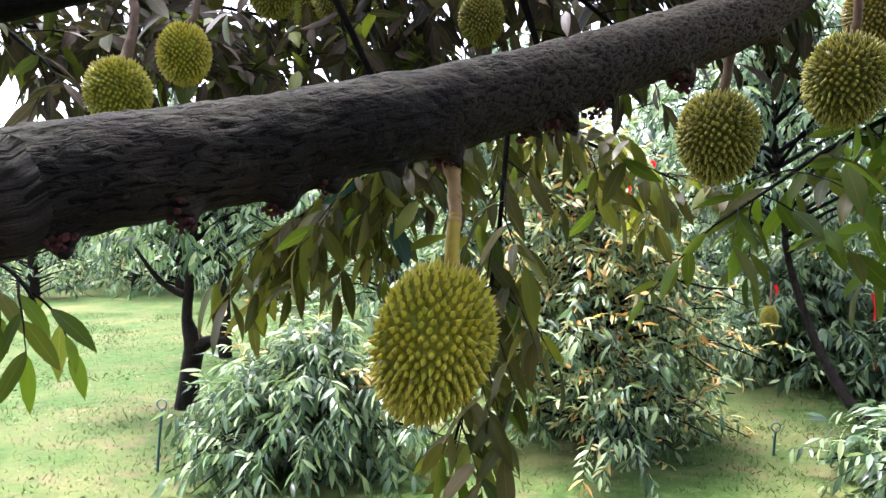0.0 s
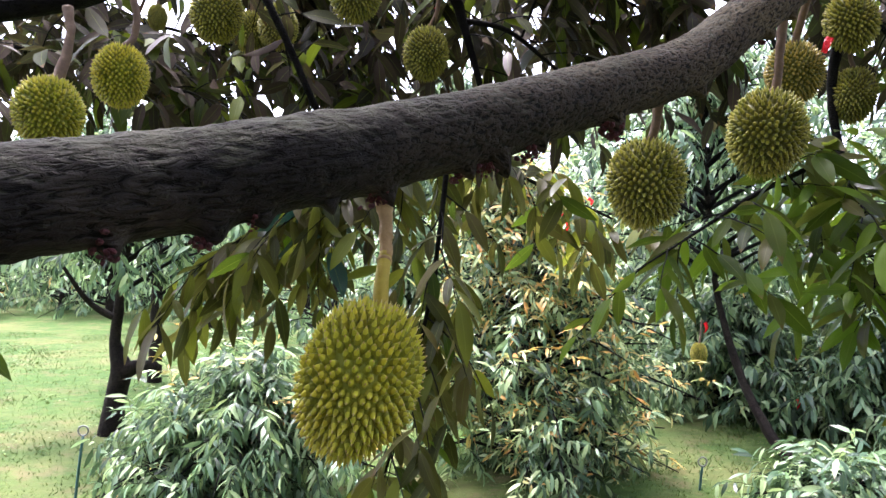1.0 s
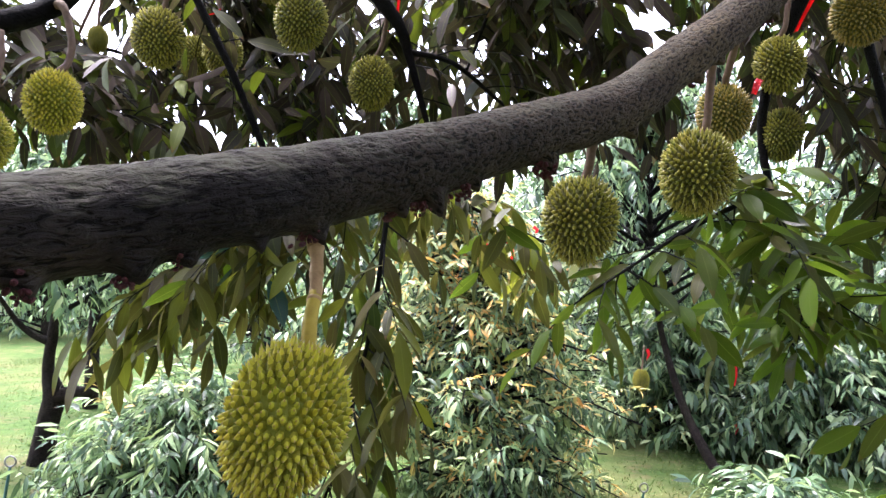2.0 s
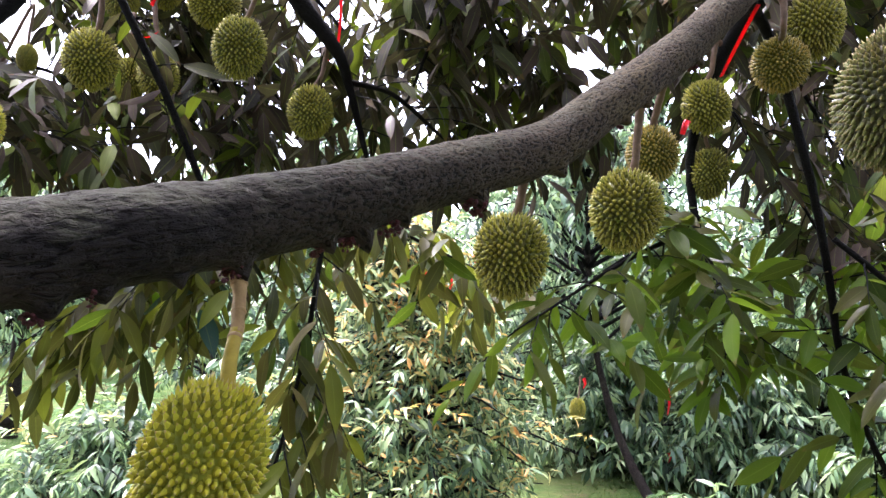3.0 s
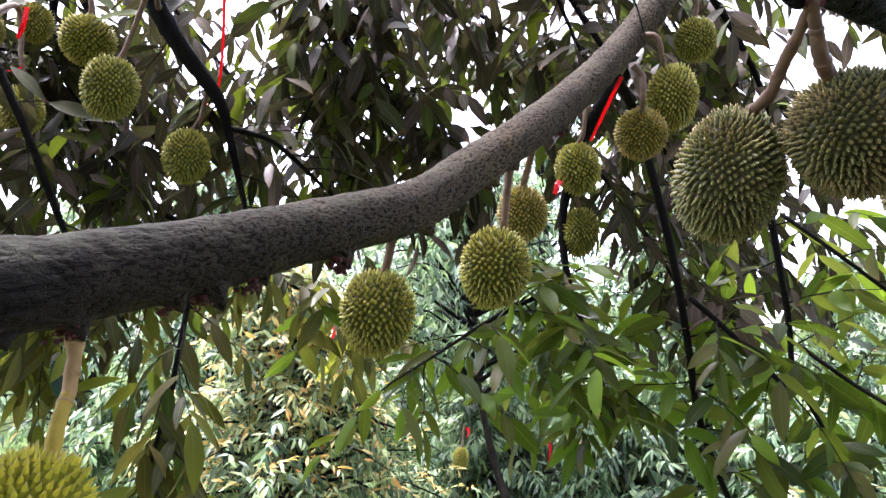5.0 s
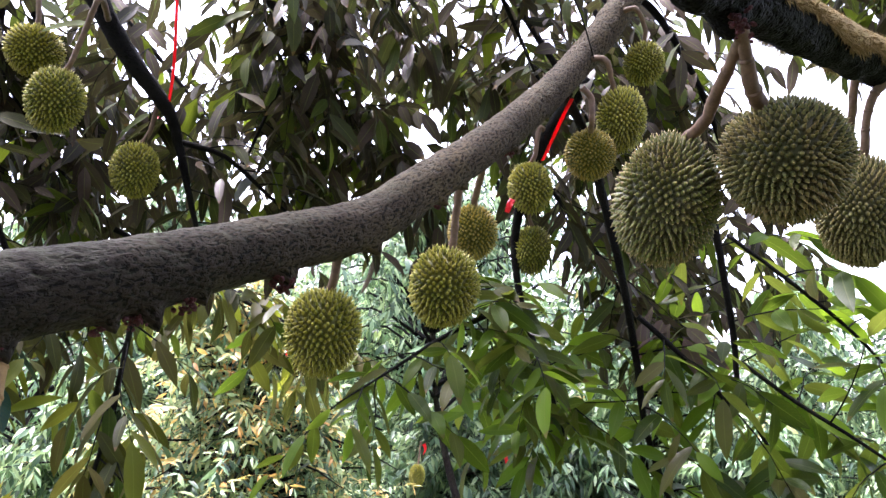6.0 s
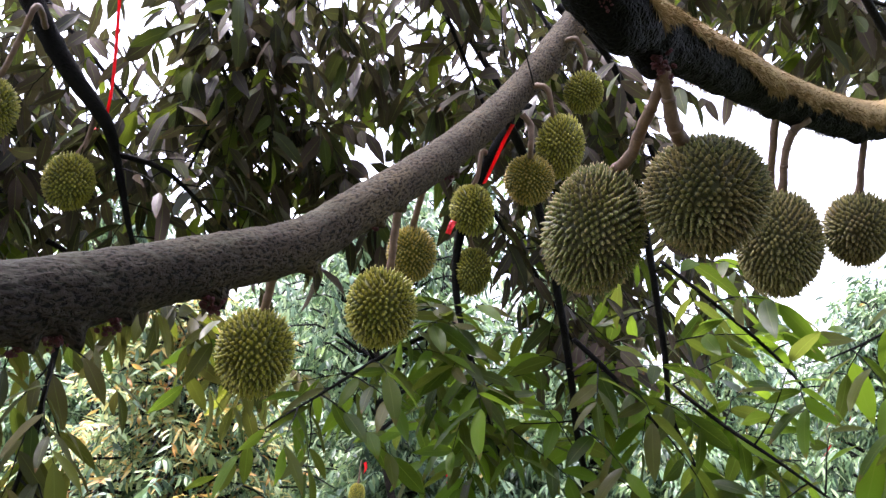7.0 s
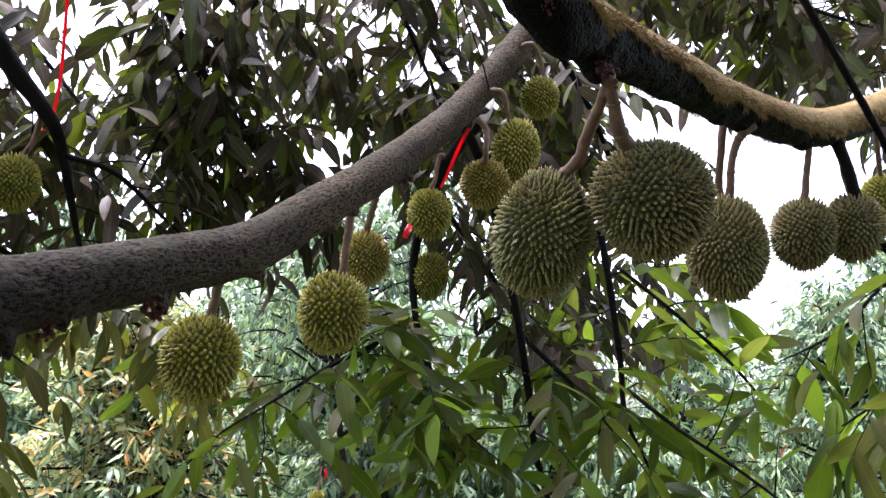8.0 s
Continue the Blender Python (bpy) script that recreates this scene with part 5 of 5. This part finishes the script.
durian((1.501, 1.87, 2.447), 0.178, 0.175, "golden", (0, 0), 0, [(1.381, 1.748, 2.609, 0.011), (1.411, 1.741, 2.577, 0.01), (1.422, 1.751, 2.5, 0.009)], "small round yellowish durian on a crooked stalk")
durian((1.623, 1.868, 2.59), 0.176, 0.240, "oval", (0, 3), 90, [(1.536, 1.848, 2.778, 0.01), (1.57, 1.855, 2.718, 0.009), (1.595, 1.863, 2.676, 0.009)], "long oval olive durian hanging in a cluster")
durian((1.756, 1.918, 2.839), 0.150, 0.160, "small", (0, -6), 120, [(1.688, 1.89, 3.02, 0.009), (1.734, 1.891, 2.968, 0.008), (1.747, 1.907, 2.914, 0.008)], "small olive durian high under the limb")
durian((1.04, 0.964, 2.048), 0.206, 0.270, "barrel", (0, 15), 250, [(0.965, 0.712, 2.244, 0.0095), (0.983, 0.741, 2.226, 0.0095), (1.021, 0.822, 2.191, 0.01), (1.044, 0.874, 2.164, 0.0105)], "large dark olive durian on a thick forked stalk", True)
durian((1.148, 0.796, 2.091), 0.232, 0.228, "large", (-14, -10), 100, [(0.966, 0.711, 2.244, 0.0095), (0.991, 0.728, 2.214, 0.0105), (1.038, 0.757, 2.176, 0.0125)], "large round durian with spread pale spine tips", True)
durian((1.567, 0.976, 2.099), 0.200, 0.258, "large", (0, -4), 310, [(1.556, 0.883, 2.361, 0.01), (1.532, 0.905, 2.331, 0.0095), (1.534, 0.928, 2.279, 0.0085), (1.549, 0.946, 2.221, 0.0095)], "large shaded durian against the bright sky", True)
durian((1.711, 1.078, 2.116), 0.17, 0.21, "dusky", (0, 4), 30, [(1.573, 0.97, 2.402, 0.01), (1.589, 0.999, 2.338, 0.009), (1.633, 1.041, 2.259, 0.009)], "dark durian hidden behind a larger fruit")
durian((1.903, 1.006, 2.192), 0.166, 0.196, "dusky", (0, 0), 60, [(1.864, 0.951, 2.416, 0.009), (1.877, 0.971, 2.35, 0.008), (1.882, 0.984, 2.287, 0.01)], "brownish olive durian under the mossy limb")
durian((2.018, 0.945, 2.217), 0.160, 0.188, "dusky", (0, 6), 180, [(1.978, 0.936, 2.446, 0.009), (1.983, 0.941, 2.365, 0.008)], "olive durian beside a hanging branch")
durian((2.389, 1.066, 2.391), 0.13, 0.15, "small", (0, 0), 20, [(2.24, 0.989, 2.575, 0.008), (2.315, 1.029, 2.475, 0.007)], OLIVE)
durian((-0.736, 1.689, 1.916), 0.158, 0.172, "round", (0, -6), 80, [(-0.731, 1.756, 2.172, 0.012), (-0.715, 1.734, 2.099, 0.01), (-0.721, 1.712, 2.022, 0.013), (-0.727, 1.701, 1.99, 0.012)], "yellow-green durian on a brown stalk above the limb")
durian((-0.646, 1.862, 2.044), 0.143, 0.166, "round", (0, 3), 140, [(-0.649, 1.899, 2.289, 0.01), (-0.62, 1.886, 2.199, 0.009), (-0.624, 1.875, 2.139, 0.009)], "round yellow-green durian hanging behind the limb")
durian((-0.607, 2.663, 2.463), 0.194, 0.222, "oval", (0, 0), 30, [(-0.597, 2.625, 2.805, 0.01), (-0.579, 2.636, 2.653, 0.01), (-0.587, 2.647, 2.567, 0.01)], "olive durian hanging among dark leaves")
durian((-0.557, 3.06, 2.519), 0.145, 0.178, "small", (0, 0), 10, [(-0.554, 3.032, 2.773, 0.007), (-0.553, 3.048, 2.619, 0.007)], "small durian behind a dark branch")
durian((-0.435, 2.975, 2.523), 0.165, 0.190, "small", (0, 0), 70, [(-0.492, 2.95, 2.909, 0.01), (-0.456, 2.961, 2.715, 0.0095), (-0.427, 2.964, 2.608, 0.009)], "small durian with a red ribbon on its stalk")
durian((-0.252, 3.006, 2.85), 0.222, 0.206, "oval", (0, 0), 20, [(-0.254, 2.966, 3.13, 0.011), (-0.25, 2.987, 2.976, 0.01)], OLIVE)
durian((-0.109, 2.524, 2.52), 0.192, 0.222, "oval", (0, 6), 110, [(-0.016, 2.443, 2.861, 0.01), (-0.049, 2.471, 2.747, 0.009), (-0.078, 2.496, 2.643, 0.009)], "olive durian on a slanting stalk among leaves")
durian((0.153, 2.853, 2.409), 0.188, 0.222, "oval", (0, 2), 190, [(0.202, 2.814, 2.659, 0.009), (0.188, 2.828, 2.56, 0.009)], "shaded grey-green durian tied with a red ribbon")
durian((-0.641, 3.2, 2.892), 0.15, 0.17, "small", (0, 0), 10, [(-0.661, 3.169, 3.193, 0.008), (-0.649, 3.182, 3.056, 0.008)], OLIVE)
durian((-0.481, 3.246, 2.976), 0.15, 0.17, "small", (0, 0), 60, [(-0.503, 3.216, 3.277, 0.008), (-0.491, 3.229, 3.136, 0.008)], OLIVE)
durian((-0.94, 3.084, 2.568), 0.085, 0.11, "small", (0, 0), 60, [(-0.938, 3.078, 2.775, 0.006), (-0.939, 3.081, 2.66, 0.006)], "tiny green young durian among leaves")
durian((2.738, 6.182, 0.85), 0.15, 0.2, "small", (0, 0), 60, [(2.759, 6.19, 1.144, 0.008), (2.748, 6.186, 1.001, 0.008)], "yellowish durian hanging in the neighbouring tree")


# ---------------------------------------------------------------- smaller branches: wood and leaves
one_shape = LEAF_NEAR
one_mesh = mesh_from("leaf", one_shape[0], one_shape[1], mat_leaf_one, uvs=one_shape[2])
for k, (rows, twigs, length, bias, sag, leaf, singles, *begin) in enumerate(BOUGHS):
    first = begin[0] if begin else 0.08
    rng = np.random.default_rng(100 + k)
    path = spline(local(rows), 0.025)
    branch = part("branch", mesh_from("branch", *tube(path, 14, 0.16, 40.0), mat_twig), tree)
    if not twigs:
        continue
    t, A, B = frames_along(path)
    if not singles:
        twigs, leaf = int(twigs * 1.35), leaf * 0.84
    at = (np.clip(first + (1 - first) * (np.arange(twigs) + rng.uniform(0, 1, twigs)) / twigs, 0, 1) * (len(path) - 1)).astype(int)
    side = np.cross(t[at], UP)
    steep = np.linalg.norm(side, axis=1) < 0.3
    side[steep] = A[at][steep]
    side /= np.linalg.norm(side, axis=1)[:, None]
    way = t[at] * (0.12 if singles > 20 else 0.35) + side * (np.where(np.arange(twigs) % 2, 1, -1) * rng.uniform(0.4, 1.0, twigs))[:, None] + np.array(bias) + np.array((0, 0, 0.12 if singles > 20 else 0.1)) + rng.normal(0, 0.3, (twigs, 3))
    lines = twig_lines(path[at, :3], way, length * rng.uniform(0.6, 1.2, twigs), sag * (0.8 if singles > 20 else 1.0), rng)
    P, D, S, who = twig_leaves(lines, rng, leaf, (0.29 if singles else 0.38) * leaf, 0.8, 0.42 if singles > 20 else 0.6)
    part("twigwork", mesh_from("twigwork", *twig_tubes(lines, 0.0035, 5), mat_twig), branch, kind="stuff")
    tips = P + D / np.linalg.norm(D, axis=1)[:, None] * S[:, None] * 0.6 + np.array((*TRUNK, 0))
    free = np.ones(len(P), bool)
    for where, girth in FRUITS:
        for q in (P + np.array((*TRUNK, 0)), tips):
            free &= np.linalg.norm(q - np.array(where), axis=1) > girth
    P, D, S = P[free], D[free], S[free]
    if singles:
        pick = np.zeros(len(P), bool)
        pick[rng.choice(len(P), min(singles, len(P)), replace=False)] = True
        x, y, z = leaf_axes(D[pick], rng, 0.75)
        for pp, xx, yy, zz, ss in zip(P[pick], x, y, z, S[pick]):
            lf = new("leaf", one_mesh)
            lf.parent = branch
            lf.matrix_basis = Matrix.Translation(pp) @ Matrix((xx, yy, zz)).transposed().to_4x4() @ Matrix.Diagonal((ss, ss, ss, 1))
        P, D, S = P[~pick], D[~pick], S[~pick]
    if len(P):
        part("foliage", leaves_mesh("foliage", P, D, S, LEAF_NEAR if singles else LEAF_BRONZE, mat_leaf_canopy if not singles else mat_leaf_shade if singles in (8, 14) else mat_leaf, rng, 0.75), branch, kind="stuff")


def lone_leaf(foot, tip, mat, wide, turn, label):
    """One leaf of the old tree from foot to tip, turned about its length."""
    a, b = Vector(foot), Vector(tip)
    y = (b - a).normalized()
    x = y.cross(Vector((0, 0, 1))).normalized()
    shape = leaf_shape(8, fold=0.35, sag=0.10, wide=wide)
    lf = part("leaf", mesh_from("leaf", *shape[:2], mat, uvs=shape[2]), tree, label)
    size = (b - a).length
    lf.matrix_basis = Matrix.Translation(a - Vector((*TRUNK, 0))) @ Matrix((x, y, x.cross(y))).transposed().to_4x4() @ pose(0, 0, 0, 0, turn, 0) @ Matrix.Diagonal((size, size, size, 1))


TEAL, SILVER = "broad dark blue-green leaf", "withered leaf, silvery with painted sky sheen"
lone_leaf((-0.231, 2.75, 1.764), (-0.444, 2.6, 1.706), mat_leaf_teal, 0.36, 50, TEAL)
lone_leaf((-0.222, 2.75, 1.681), (-0.386, 2.6, 1.603), mat_leaf_teal, 0.42, 40, TEAL)
lone_leaf((-0.188, 2.7, 1.625), (-0.118, 2.62, 1.471), mat_leaf_teal, 0.40, 10, TEAL)
lone_leaf((-0.161, 2.8, 1.737), (-0.039, 2.75, 1.613), mat_leaf_teal, 0.38, -30, TEAL)
lone_leaf((0.621, 2.95, 2.484), (0.488, 2.85, 2.324), mat_leaf_silver, 0.36, 55, SILVER)
lone_leaf((0.733, 2.75, 3.185), (0.647, 2.7, 3.077), mat_leaf_silver, 0.55, 45, SILVER)
lone_leaf((1.031, 3.0, 3.018), (0.901, 2.95, 2.936), mat_leaf_silver, 0.40, 30, SILVER)


# ---------------------------------------------------------------- ribbons, sprinklers
def ribbon(rows, wide, label, seed=0):
    """A strip of plastic tape through the rows; it turns a little as it hangs."""
    p = spline([(*r, 1.0) for r in rows], 0.02)[:, :3]
    rng = np.random.default_rng(seed)
    t = np.gradient(p, axis=0)
    t /= np.linalg.norm(t, axis=1)[:, None]
    a = np.linspace(0, rng.uniform(1.0, 2.4), len(p)) + rng.uniform(-0.5, 0.3)
    ref = np.stack([np.cos(a * 0.5), np.sin(a * 0.5) * 0.6, np.zeros(len(p)) + 0.1], -1)
    w = ref - t * (ref * t).sum(1)[:, None]
    w /= np.linalg.norm(w, axis=1)[:, None]
    nrm = np.cross(t, w)
    o = p[0]
    v = np.concatenate([p + w * wide / 2, p - w * wide / 2, p - w * wide / 2 + nrm * 0.0006, p + w * wide / 2 + nrm * 0.0006]) - o
    n = len(p)
    i = np.arange(n - 1)
    f = np.concatenate([np.stack([i + a0 * n, i + 1 + a0 * n, i + 1 + b0 * n, i + b0 * n], -1) for a0, b0 in ((0, 1), (1, 2), (2, 3), (3, 0))])
    ob = new("ribbon", mesh_from("ribbon", v, f, mat_ribbon))
    ob.location = o
    return tagged(ob, label, "ribbon", "red marking ribbons")


ribbon([(0.216, 2.729, 3.137), (0.236, 2.751, 2.878), (0.241, 2.763, 2.748), (0.237, 2.776, 2.636)], 0.012, "long red plastic ribbon hanging to a branch")
ribbon([(0.218, 3.014, 2.679), (0.206, 3.003, 2.655), (0.193, 3.014, 2.641)], 0.012, "red plastic ribbon knotted round a fruit stalk", 1)
ribbon([(1.446, 1.899, 2.638), (1.454, 1.965, 2.598), (1.528, 2.156, 2.573), (1.556, 2.257, 2.535)], 0.015, "red plastic ribbon tied to a branch", 2)
ribbon([(1.484, 2.35, 2.392), (1.459, 2.33, 2.359), (1.453, 2.335, 2.333)], 0.025, "red ribbon end behind a small fruit", 3)
ribbon([(-0.461, 2.953, 2.917), (-0.461, 2.941, 2.844), (-0.477, 2.952, 2.79)], 0.018, "red plastic ribbon tied to a fruit stalk", 4)
ribbon([(-0.497, 2.974, 2.667), (-0.465, 2.953, 2.669), (-0.444, 2.955, 2.687)], 0.012, "red plastic ribbon round a thin stalk", 5)
for k, (a, b) in enumerate((((1.132, 4.61, 1.917), (1.156, 4.607, 1.794)), ((0.995, 4.71, 1.914), (1.009, 4.709, 1.863)), ((1.298, 4.613, 2.021), (1.312, 4.612, 1.983)), ((2.832, 6.289, 1.112), (2.826, 6.287, 1.016)), ((3.84, 6.587, 1.008), (3.843, 6.58, 0.756)), ((3.857, 6.571, 0.403), (3.856, 6.568, 0.302)), ((7.629, 5.01, 1.846), (7.566, 5.099, 1.631)), ((7.78, 4.935, 1.795), (7.721, 5.044, 1.49)), ((7.642, 5.091, 1.485), (7.57, 5.17, 1.33)), ((8.126, 4.905, 1.092), (8.143, 4.939, 0.912)))):
    m = [0.5 * (p + q) for p, q in zip(a, b)]
    ribbon([a, (m[0] + 0.02, m[1], m[2]), b], 0.022 if k < 3 else 0.035, "red plastic ribbon tied in a neighbouring tree", 10 + k)


def sprinkler(x, y, high, lean):
    thing = tagged(new("sprinkler"), "thin blue-green sprinkler riser standing in the grass", "sprinkler", "sprinklers")
    thing.location = (x, y, 0)
    rod = spline([(0, 0, -0.06, 0.009), (lean * 0.5, 0, high * 0.5, 0.009), (lean, 0, high, 0.008)], 0.05)
    part("riser", mesh_from("riser", *tube(rod, 10), mat_pipe), thing)
    a = np.linspace(0, 2 * math.pi, 20)
    loop = np.stack([lean + 0.032 * np.sin(a), np.zeros(20), high + 0.034 - 0.032 * np.cos(a), np.full(20, 0.006)], -1)
    part("sprinkler_head", mesh_from("sprinkler_head", *tube(loop, 8, cap=False), mat_metal), thing, "grey looped sprinkler head")


sprinkler(*(-1.94, 4.95), 0.40, 0.04)
sprinkler(*(2.31, 5.15), 0.17, 0.02)
